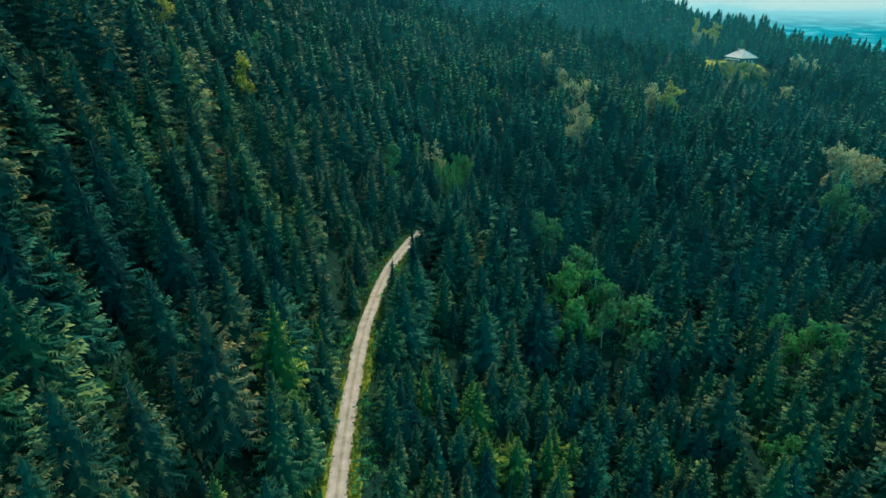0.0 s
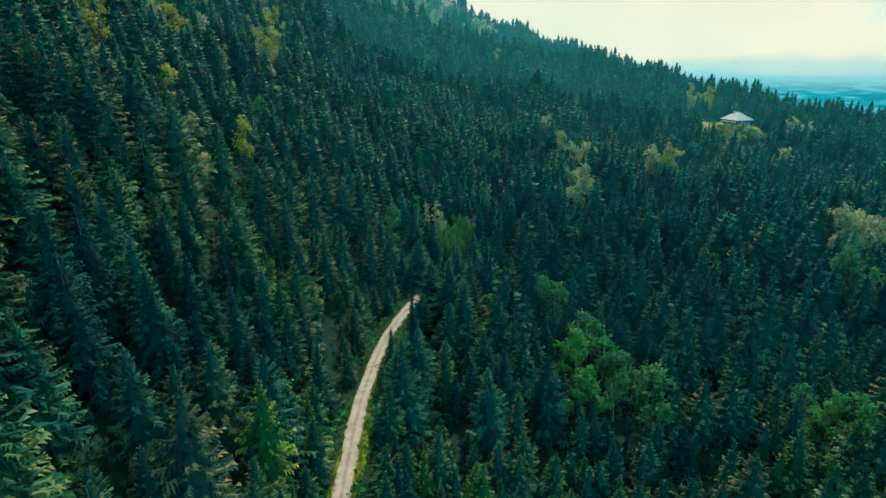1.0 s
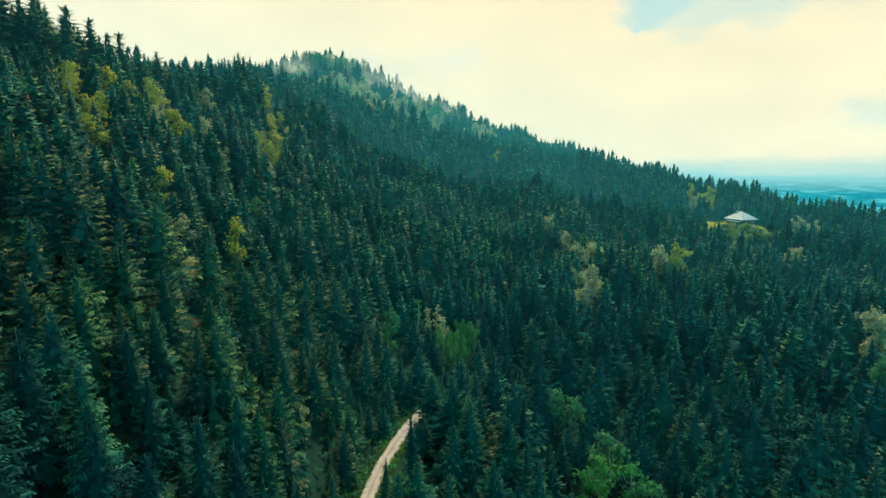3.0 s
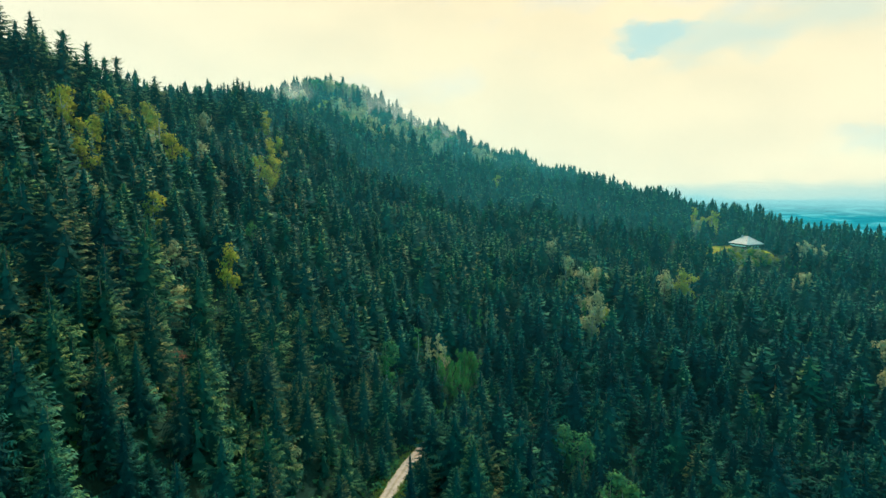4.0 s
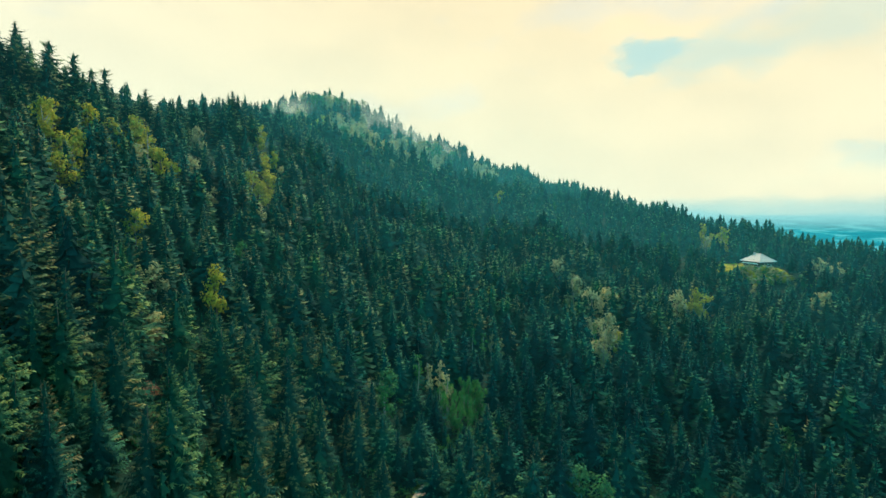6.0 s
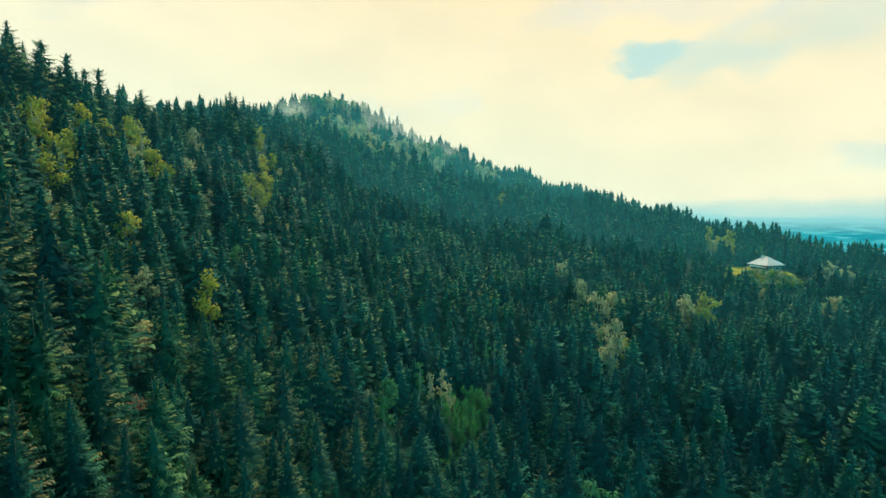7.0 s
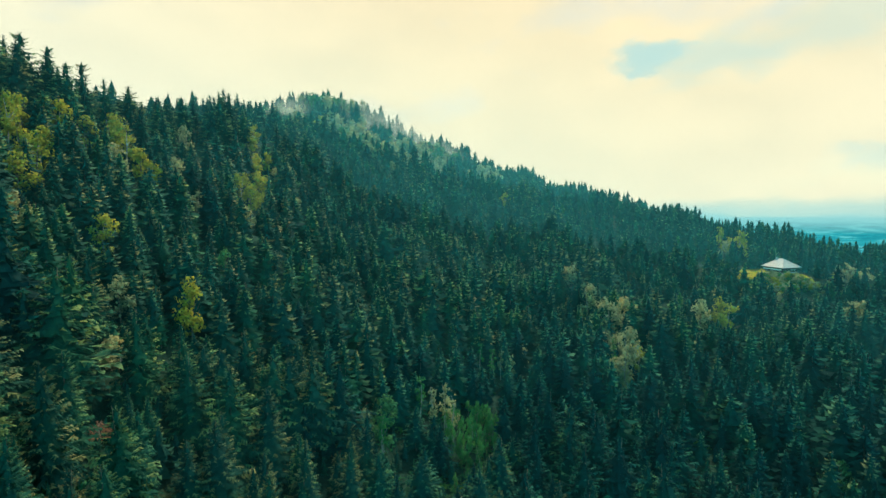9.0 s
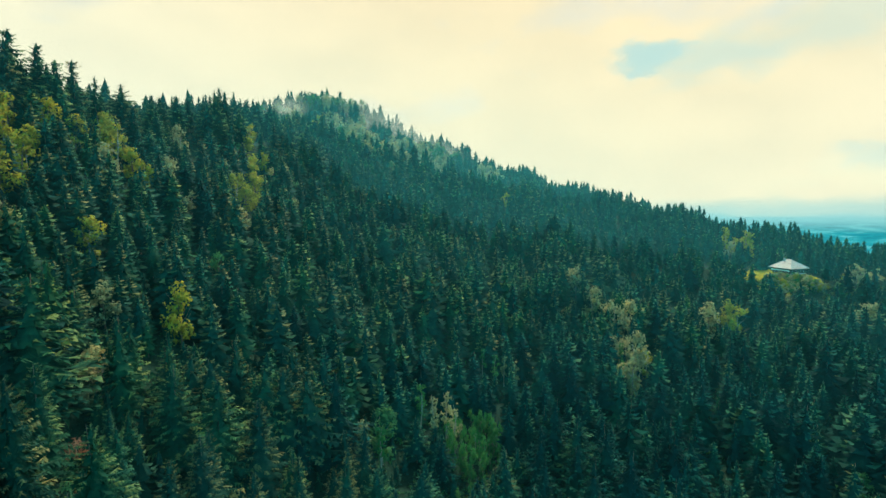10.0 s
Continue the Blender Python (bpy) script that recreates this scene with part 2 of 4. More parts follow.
def hills(x, y):
    a = [p + q * x + r * y for p, q, r in PLANES]
    top = np.maximum.reduce(a)
    h = top + 14 * np.log(sum(np.exp((v - top) / 14) for v in a))
    h = h - 0.5 * soft((-1.88 * x + y) / 2.129 - 377, 12)                        # the spur's crest
    h = h + 84 * np.exp(-((x + 150) ** 2 + (y - 863) ** 2) / 139 ** 2)           # the summit
    h = h + 19 * np.exp(-(((x + 173) / 45) ** 2 + ((y - 539) / 60) ** 2))
    h = h + 11 * np.exp(-(((x + 252) / 30) ** 2 + ((y - 385) / 50) ** 2))
    h = h - 1.0 * step(y, 150, 300) + 4.5 * step(x, 90, 200) * step(y, 420, 540) + 4.0 * step(y, 480, 620)
    s, u = 0.55 * x + 0.835 * y, 0.835 * x - 0.55 * y
    h = h - 0.9 * soft(s - 672 - 74 * np.exp(-((u + 400) / 200) ** 2), 25)       # behind the ridge
    return 330 - soft(330 - np.maximum(h, -900), 30)


def spline(points, n):
    """A smooth line through plan points."""
    p = [Vector((*q, 0)) for q in points]
    p = [2 * p[0] - p[1]] + p + [2 * p[-1] - p[-2]]
    out = []
    for i in range(1, len(p) - 2):
        for k in range(n):
            t = k / n
            a, b, c, d = p[i - 1:i + 3]
            out.append(0.5 * (2 * b + (c - a) * t + (2 * a - 5 * b + 4 * c - d) * t * t + (3 * b - a - 3 * c + d) * t ** 3))
    return np.array([(v.x, v.y) for v in out + [p[-2]]])


ROAD_LINE = spline(ROAD, 14)
ROAD_Z = hills(ROAD_LINE[:, 0], ROAD_LINE[:, 1])
ROAD_Z = np.convolve(np.pad(ROAD_Z, 12, mode="edge"), np.ones(25) / 25, mode="valid") + 1.0


def road_gap(x, y):
    """Distance to the road's middle, and the road's height there."""
    x, y = np.atleast_1d(np.asarray(x, float)), np.atleast_1d(np.asarray(y, float))
    best, z = np.full(x.shape, 1e9), np.zeros(x.shape)
    for (px, py), pz in zip(ROAD_LINE, ROAD_Z):
        d = np.hypot(x - px, y - py)
        near = d < best
        best[near], z[near] = d[near], pz
    return best, z


def land(x, y):
    x, y = np.atleast_1d(np.asarray(x, float)), np.atleast_1d(np.asarray(y, float))
    h = hills(x, y)
    h = h + 1.3 * np.sin(x * 0.083 + 1.7 * np.sin(y * 0.031)) * np.sin(y * 0.071 + 0.6) + 0.5 * np.sin(x * 0.23 + y * 0.11) * np.sin(y * 0.19 - x * 0.05)
    near = (np.abs(x) < 130) & (y > -230) & (y < 380)
    if near.any():
        d, z = road_gap(x[near], y[near])
        w = step(d, 3.2, 15)
        h[near] = h[near] * w + z * (1 - w) - 0.25 * (1 - step(d, 1.5, 3.4))
    w = step(np.hypot((x - HOUSE[0]) / 1.15, y - HOUSE[1]), 15, 44)
    h = h * w + (HOUSE[2] - 0.07 * (x - HOUSE[0]) * 0 + 0.06 * (y - HOUSE[1])) * (1 - w)
    far = step(np.hypot(x - 50, y - 400), 1100, 4600)
    return np.maximum(h, -60 - 330 * far) * (1 - far) + (-300) * far


def height(x, y):
    return float(land([x], [y])[0])


# ---------------------------------------------------------------- mesh helpers


def mesh_of(name, verts, faces, materials, index=None, smooth=False, normals=None):
    me = bpy.data.meshes.new(name)
    verts, faces = np.asarray(verts, np.float32), np.asarray(faces, np.int32)
    k = faces.shape[1]
    me.vertices.add(len(verts))
    me.vertices.foreach_set("co", verts.ravel())
    me.loops.add(faces.size)
    me.loops.foreach_set("vertex_index", faces.ravel())
    me.polygons.add(len(faces))
    me.polygons.foreach_set("loop_start", np.arange(0, faces.size, k, dtype=np.int32))
    for m in materials:
        me.materials.append(m)
    if index is not None:
        me.polygons.foreach_set("material_index", np.asarray(index, np.int32))
    me.polygons.foreach_set("use_smooth", np.full(len(faces), smooth or normals is not None))
    me.update(calc_edges=True)
    me.validate()
    if normals is not None:
        a = me.attributes.new("custom_normal", "FLOAT_VECTOR", "POINT")
        a.data.foreach_set("vector", np.asarray(normals, np.float32).ravel())
    return me


def part(name, bm, mat, parent, label=""):
    me = bpy.data.meshes.new(name)
    bm.to_mesh(me)
    bm.free()
    me.materials.append(mat)
    ob = new(name, me)
    ob.parent = parent
    return tagged(ob, label) if label else ob


def tube(points, radii, sides=6):
    """Vertices and triangles of a tapered tube."""
    v, f = [], []
    for i, (p, r) in enumerate(zip(points, radii)):
        d = (Vector(points[min(i + 1, len(points) - 1)]) - Vector(points[max(i - 1, 0)])).normalized()
        a = d.orthogonal().normalized()
        b = d.cross(a)
        for k in range(sides):
            w = 2 * math.pi * k / sides
            v.append(tuple(Vector(p) + r * (math.cos(w) * a + math.sin(w) * b)))
        if i:
            for k in range(sides):
                q, s = (i - 1) * sides, i * sides
                k2 = (k + 1) % sides
                f += [(q + k, q + k2, s + k2), (q + k, s + k2, s + k)]
    return np.array(v, float), np.array(f, int)


def joined(pieces):
    v, f, n = [], [], 0
    for pv, pf in pieces:
        if len(pf):
            v.append(pv)
            f.append(np.asarray(pf) + n)
            n += len(pv)
    return np.concatenate(v), np.concatenate(f)


# ---------------------------------------------------------------- tree forms


def rounded(v, f, way, share):
    """Turns faces outwards and leans their normals towards the crown's own roundness: way is the outward direction at each vertex."""
    way = way / np.linalg.norm(way, axis=1)[:, None]
    flat = np.cross(v[f[:, 1]] - v[f[:, 0]], v[f[:, 2]] - v[f[:, 0]])
    turn = np.einsum("ij,ij->i", flat, way[f].sum(1)) < 0
    f[turn] = f[turn][:, ::-1]
    flat[turn] *= -1
    flat /= np.linalg.norm(flat, axis=1)[:, None] + 1e-9
    n = share * way
    for k in range(3):
        n[f[:, k]] += (1 - share) * flat
    return f, n / np.linalg.norm(n, axis=1)[:, None]


def spruce_trunk(h, rng, sides=6):
    lean = rng.normal(0, 0.012, 2) * h
    pts = [(lean[0] * t * t, lean[1] * t * t, h * t - 0.8 * (t == 0)) for t in (0, 0.3, 0.65, 1.0)]
    return tube(pts, [h * 0.0125, h * 0.010, h * 0.006, h * 0.0012], sides)


def spruce_crown(h, r, rng, whorls, boughs, sprays, flaps=5, base=0.1, ragged=0.15, full=0.74):
    """Whorls of drooping boughs with lifted tips round a dark core; each bough is a comb of narrow hanging sprays."""
    V, F, M, n = [], [], [], 0
    zed = np.array((0, 0, 1.0))
    lump = rng.uniform(0, 6.28, 3)

    def reach_at(up, a):
        lean = 1 + 0.13 * math.sin(2 * a + lump[0]) + 0.09 * math.sin(3 * a + 5 * up + lump[1]) + 0.10 * math.sin(9 * up + lump[2])
        return (r * (1 - up) ** full * min(1.0, 0.80 + 1.1 * up) + 0.006 * h) * lean

    def put(p, q, s, m):
        nonlocal n
        V.extend((p, q, s))
        F.append((n, n + 1, n + 2))
        M.append(m)
        n += 3
    gap = h * (1 - base) / whorls
    for k in range(whorls):
        up = min(max((k + rng.uniform(-0.35, 0.35)) / whorls, 0.0), 0.985)
        z = h * (base + up * (1 - base))
        # the inner growth, in the dark body colour that paints in its shade
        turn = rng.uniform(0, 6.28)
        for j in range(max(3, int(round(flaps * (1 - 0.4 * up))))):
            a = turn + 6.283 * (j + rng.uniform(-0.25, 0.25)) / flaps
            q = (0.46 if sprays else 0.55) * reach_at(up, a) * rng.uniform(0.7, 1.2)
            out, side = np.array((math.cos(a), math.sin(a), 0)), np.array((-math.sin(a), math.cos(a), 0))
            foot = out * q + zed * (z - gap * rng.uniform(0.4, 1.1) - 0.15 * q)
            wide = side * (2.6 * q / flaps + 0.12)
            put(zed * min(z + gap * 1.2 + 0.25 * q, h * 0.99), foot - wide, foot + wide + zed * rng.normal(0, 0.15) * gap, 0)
        count = max(4, int(round(boughs * (0.55 + 0.45 * (1 - up)))))
        turn = rng.uniform(0, 6.28)
        for b in range(count):
            if rng.random() < 0.06:
                continue
            a = turn + 6.283 * (b + rng.uniform(-0.32, 0.32)) / count
            L = reach_at(up, a) * rng.uniform(1 - ragged, 1 + 1.4 * ragged) * (1 if sprays else rng.uniform(0.75, 1.15))
            out, side = np.array((math.cos(a), math.sin(a), 0.0)), np.array((-math.sin(a), math.cos(a), 0.0))
            tilt = math.radians(-26 + 50 * up ** 1.5 + rng.normal(0, 7 if sprays else 13))
            p0 = zed * min(z + rng.uniform(-0.6, 0.6) * gap, 0.99 * h)
            p1 = p0 + 0.58 * L * (math.cos(tilt) * out + math.sin(tilt) * zed)
            p2 = p1 + 0.42 * L * (out + (math.sin(tilt) + 0.34) * zed)

            def rib(t):
                return p0 + (p1 - p0) * t / 0.58 if t < 0.58 else p1 + (p2 - p1) * (t - 0.58) / 0.42
            # whether the bough takes the pale tip colour, which makes treetops look lit
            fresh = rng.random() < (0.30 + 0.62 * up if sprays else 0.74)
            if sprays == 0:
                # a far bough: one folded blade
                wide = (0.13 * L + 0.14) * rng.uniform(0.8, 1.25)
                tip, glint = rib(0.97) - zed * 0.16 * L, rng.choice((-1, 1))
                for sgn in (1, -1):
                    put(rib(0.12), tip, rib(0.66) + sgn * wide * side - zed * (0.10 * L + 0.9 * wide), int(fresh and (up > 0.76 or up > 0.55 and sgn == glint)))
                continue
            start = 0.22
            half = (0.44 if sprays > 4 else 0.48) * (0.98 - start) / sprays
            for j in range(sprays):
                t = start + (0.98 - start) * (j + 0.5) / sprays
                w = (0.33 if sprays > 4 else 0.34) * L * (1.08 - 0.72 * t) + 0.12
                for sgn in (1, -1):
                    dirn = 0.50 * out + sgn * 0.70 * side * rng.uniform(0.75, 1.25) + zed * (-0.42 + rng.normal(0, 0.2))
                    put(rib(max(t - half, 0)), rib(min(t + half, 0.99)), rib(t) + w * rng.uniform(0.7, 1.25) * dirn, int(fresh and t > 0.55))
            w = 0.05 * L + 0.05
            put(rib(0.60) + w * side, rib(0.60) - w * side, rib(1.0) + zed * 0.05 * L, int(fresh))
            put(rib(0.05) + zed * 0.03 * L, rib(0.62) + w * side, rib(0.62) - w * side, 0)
    # leader
    for a in (0.0, 1.57):
        d = np.array((math.cos(a), math.sin(a), 0)) * 0.16
        put(d * 0.7 + zed * h * 0.955, -d * 0.7 + zed * h * 0.955, zed * h * 1.005, 1)
    V, F = np.array(V), np.array(F, int)
    mid = V[F].mean(1)
    way = np.zeros_like(V)
    for k in range(3):
        way[F[:, k]] = mid
    way[:, 2] = 0
    way = way / (np.linalg.norm(way, axis=1)[:, None] + 0.05) + 0.35 * (V * (1, 1, 0)) / r + (0, 0, 0.42)
    F, N = rounded(V, F, way, 0.62 if sprays > 4 else 0.70 if sprays else 0.95)
    return V, F, np.array(M, int), N


def broad_trunk(h, rng):
    pts = [(0, 0, -0.6), (rng.normal(0, 0.02) * h, rng.normal(0, 0.02) * h, h * 0.4), (rng.normal(0, 0.03) * h, rng.normal(0, 0.03) * h, h * 0.85)]
    pieces = [tube(pts, [h * 0.018, h * 0.012, h * 0.003], 6)]
    for i in range(7):
        a, z = rng.uniform(0, 6.28), h * rng.uniform(0.28, 0.6)
        d = np.array((math.cos(a), math.sin(a), 0))
        q = np.array((pts[1][0], pts[1][1], z))
        pieces.append(tube([tuple(q), tuple(q + d * h * 0.10 + (0, 0, h * 0.09)), tuple(q + d * h * 0.2 + (0, 0, h * 0.24))], [h * 0.007, h * 0.004, h * 0.0012], 4))
    return joined(pieces)


def broad_crown(h, r, rng, clumps, leaves, size, base=0.24, boughs=9):
    """Leaf sprays in clumps round several uneven boughs, with gaps between."""
    V, F, W, n = [], [], [], 0
    lobes = []
    for i in range(boughs):
        up = (i + rng.uniform(0.1, 0.9)) / boughs
        wide = math.sin(math.pi * (0.18 + 0.74 * up)) ** 0.8
        a, q = rng.uniform(0, 6.28), r * wide * rng.uniform(0.25, 0.72)
        lobes.append((np.array((q * math.cos(a), q * math.sin(a), h * (base + (0.93 - base) * up))), r * rng.uniform(0.34, 0.56) * (0.55 + 0.45 * wide)))
    weight = np.array([q ** 2 for _, q in lobes])
    weight /= weight.sum()
    for c in range(clumps):
        mid, rad = lobes[int(rng.choice(boughs, p=weight))]
        d = rng.normal(size=3) + (0, 0, 0.25)
        d /= np.linalg.norm(d)
        at = mid + d * rad * rng.uniform(0.45, 1.08) * np.array((1, 1, 0.85))
        cr = r * rng.uniform(0.08, 0.24)
        for _ in range(leaves):
            o = rng.normal(size=3)
            o /= np.linalg.norm(o)
            p = at + o * cr * rng.uniform(0.3, 1.0)
            nrm = o + d * 0.6 + rng.normal(0, 0.6, 3) + np.array((0, 0, 0.3))
            nrm /= np.linalg.norm(nrm)
            e = np.cross(nrm, rng.normal(size=3))
            e /= np.linalg.norm(e)
            g = np.cross(nrm, e)
            s = size * rng.uniform(0.5, 1.3)
            V += [p - e * s * 0.5, p + g * s * 0.45, p + e * s * 0.75, p - g * s * 0.5]
            F += [(n, n + 1, n + 2), (n, n + 2, n + 3)]
            W += [d + 0.6 * o + (0, 0, 0.3)] * 4
            n += 4
    V, F = np.array(V), np.array(F, int)
    F, N = rounded(V, F, np.array(W), 0.66)
    return V, F, N


# ---------------------------------------------------------------- ground sheet


def graded(centre_a, centre_b, fine, reach_a, reach_b):
    mid = np.arange(centre_a, centre_b + 0.1, fine)
    out, stepw, low, high = list(mid), fine, [], []
    v, w = centre_a, fine
    while v > reach_a:
        w *= 1.09
        v -= w
        low.append(v)
    v, w = centre_b, fine
    while v < reach_b:
        w *= 1.09
        v += w
        high.append(v)
    return np.array(low[::-1] + out + high)


def build_ground():
    xs, ys = graded(-60, 40, 2.5, -4500, 4500), graded(30, 300, 3.0, -4200, 4550)
    X, Y = np.meshgrid(xs, ys)
    Z = land(X.ravel(), Y.ravel())
    v = np.stack([X.ravel(), Y.ravel(), Z], 1)
    nx, ny = len(xs), len(ys)
    i = (np.arange(ny - 1)[:, None] * nx + np.arange(nx - 1)).ravel()
    f = np.stack([i, i + 1, i + 1 + nx, i + nx], 1)
    ob = new("ground", mesh_of("ground", v, f, [FLOOR], smooth=True))
    tagged(ob, "dark mossy forest floor on a mountain slope", "ground", kind="structure")

    # glowing strip painted as hazy lowland on the horizon
    n, R = 96, 4700
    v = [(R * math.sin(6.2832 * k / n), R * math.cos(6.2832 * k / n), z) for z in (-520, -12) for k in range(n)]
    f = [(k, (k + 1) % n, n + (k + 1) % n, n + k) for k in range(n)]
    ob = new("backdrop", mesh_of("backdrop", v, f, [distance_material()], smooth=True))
    tagged(ob, "glowing backdrop strip painted as hazy blue lowland far beyond the hills", "distance", kind="structure")


build_ground()


def build_road():
    """Gravel track: two pale wheel paths, a worn crown and ragged shoulders."""
    rng = np.random.default_rng(4)
    line = spline(ROAD, 40)
    z = np.interp(np.linspace(0, 1, len(line)), np.linspace(0, 1, len(ROAD_Z)), ROAD_Z)
    d = np.gradient(line, axis=0)
    d /= np.linalg.norm(d, axis=1)[:, None]
    side = np.stack([d[:, 1], -d[:, 0]], 1)
    cross = ((-2.15, -0.10), (-1.62, 0.03), (-1.2, -0.02), (-0.8, -0.03), (-0.36, 0.05), (0.0, 0.08), (0.36, 0.05), (0.8, -0.03), (1.2, -0.02), (1.62, 0.03), (2.15, -0.10))
    slots = (2, 0, 0, 0, 1, 1, 0, 0, 0, 2)
    wob = np.convolve(rng.normal(0, 1, (len(line) + 8)), np.ones(9) / 9, "valid")
    wob2 = np.convolve(rng.normal(0, 1, (len(line) + 8)), np.ones(9) / 9, "valid")
    v, f, idx = [], [], []
    k = len(cross)
    for i in range(len(line)):
        for j, (o, up) in enumerate(cross):
            o2 = o + (0.55 * wob[i] if j < 2 else 0.55 * wob2[i] if j > k - 3 else 0) + rng.normal(0, 0.05)
            v.append((line[i, 0] + side[i, 0] * o2, line[i, 1] + side[i, 1] * o2, z[i] + up + rng.normal(0, 0.012)))
            if i and j:
                q = i * k + j
                f.append((q - k - 1, q - k, q, q - 1))
                idx.append(slots[j - 1])
    ob = new("road", mesh_of("road", v, f, [GRAVEL, CROWN, SHOULDER], idx, smooth=True))
    tagged(ob, "pale gravel forest track with two worn wheel paths", "road", kind="structure")


build_road()


def blades(name, spots, rng, tall, label, mat=GRASS):
    """Grass: tufts of three bent blades."""
    V, F, n = [], [], 0
    for x, y, z in spots:
        for _ in range(3):
            a, h = rng.uniform(0, 6.28), tall * rng.uniform(0.5, 1.3)
            d = np.array((math.cos(a), math.sin(a), 0))
            s = np.array((-d[1], d[0], 0)) * h * 0.22
            p = np.array((x, y, z - 0.05)) + rng.normal(0, 0.2, 3) * (1, 1, 0)
            V += [p - s, p + s, p + d * h * 0.35 + (0, 0, h)]
            F.append((n, n + 1, n + 2))
            n += 3
    ob = new(name, mesh_of(name, V, F, [mat]))
    return tagged(ob, label, "grass", kind="stuff")


def build_verges():
    rng = np.random.default_rng(8)
    spots = []
    line = ROAD_LINE
    d = np.gradient(line, axis=0)
    d /= np.linalg.norm(d, axis=1)[:, None]
    while len(spots) < 7000:
        i = rng.integers(0, len(line) - 1)
        t = rng.random()
        p = line[i] * (1 - t) + line[i + 1] * t
        o = (1.9 + abs(rng.normal(0, 1.5))) * (1 if rng.random() < 0.62 else -1)
        spots.append((p[0] + d[i, 1] * o, p[1] - d[i, 0] * o))
    a = np.array(spots)
    z = land(a[:, 0], a[:, 1])
    blades("verge_grass", np.column_stack([a, z]), rng, 0.75, "bright yellow-green grass along the gravel track")


build_verges()


def verge_strip(sgn, inner, outer, y0, y1, seed):
    rng = np.random.default_rng(seed)
    line = spline(ROAD, 30)
    d = np.gradient(line, axis=0)
    d /= np.linalg.norm(d, axis=1)[:, None]
    keep = (line[:, 1] > y0) & (line[:, 1] < y1)
    line, d = line[keep], d[keep]
    v = []
    for i in range(len(line)):
        end = math.sin(math.pi * min(1.0, (len(line) - i) / 20) / 2)
        wide = inner + (outer - inner) * end * (0.75 + 0.35 * math.sin(i * 0.21 + seed) + rng.uniform(-0.12, 0.12))
        for o in (inner, (inner + wide) / 2, wide):
            v.append((line[i, 0] + sgn * d[i, 1] * o, line[i, 1] - sgn * d[i, 0] * o))
    v = np.array(v)
    z = land(v[:, 0], v[:, 1]) + 0.14
    z[2::3] -= 0.25
    f = []
    for i in range(len(line) - 1):
        for j in (0, 1):
            q = i * 3 + j
            f.append((q, q + 1, q + 4, q + 3))
    ob = new("verge", mesh_of("verge", np.column_stack([v, z]), f, [VERGE], smooth=True))
    tagged(ob, "sunlit yellow-green grass verge of the gravel track", "verge", kind="structure")


verge_strip(1, 2.05, 4.4, 35, 150, 1)
verge_strip(-1, 2.05, 3.9, 35, 118, 2)


def meadow_patch(name, cx, cy, rx, ry, label, seed, mat=None):
    """A grassy sheet with an uneven edge, just above the ground."""
    rng = np.random.default_rng(seed)
    rings, n = 10, 48
    edge = 1 + 0.10 * np.sin(np.arange(n) * 6.283 * 3 / n + rng.uniform(0, 6)) + 0.07 * np.sin(np.arange(n) * 6.283 * 7 / n + rng.uniform(0, 6))
    v = [(cx, cy)]
    for k in range(1, rings + 1):
        for j in range(n):
            a = 6.2832 * j / n
            v.append((cx + rx * edge[j] * k / rings * math.cos(a), cy + ry * edge[j] * k / rings * math.sin(a)))
    v = np.array(v)
    z = land(v[:, 0], v[:, 1]) + 0.35
    z[-n:] -= 1.2
    f = [(0, 1 + j, 1 + (j + 1) % n) for j in range(n)]
    for k in range(rings - 1):
        for j in range(n):
            a, b = 1 + k * n + j, 1 + k * n + (j + 1) % n
            c, e = a + n, b + n
            f += [(a, c, e), (a, e, b)]
    ob = new(name, mesh_of(name, np.column_stack([v, z]), f, [mat or MEADOW], smooth=True))
    return tagged(ob, label, "meadow", kind="structure")


MEADOWS = [(229, 471, 24, 23), (-140, 252, 7, 6)]
meadow_patch("meadow", *MEADOWS[0], "sunlit yellow-green meadow round the farmhouse", 1)
meadow_patch("meadow", *MEADOWS[1], "small pale grassy clearing on the steep slope", 2, DRY_GRASS)


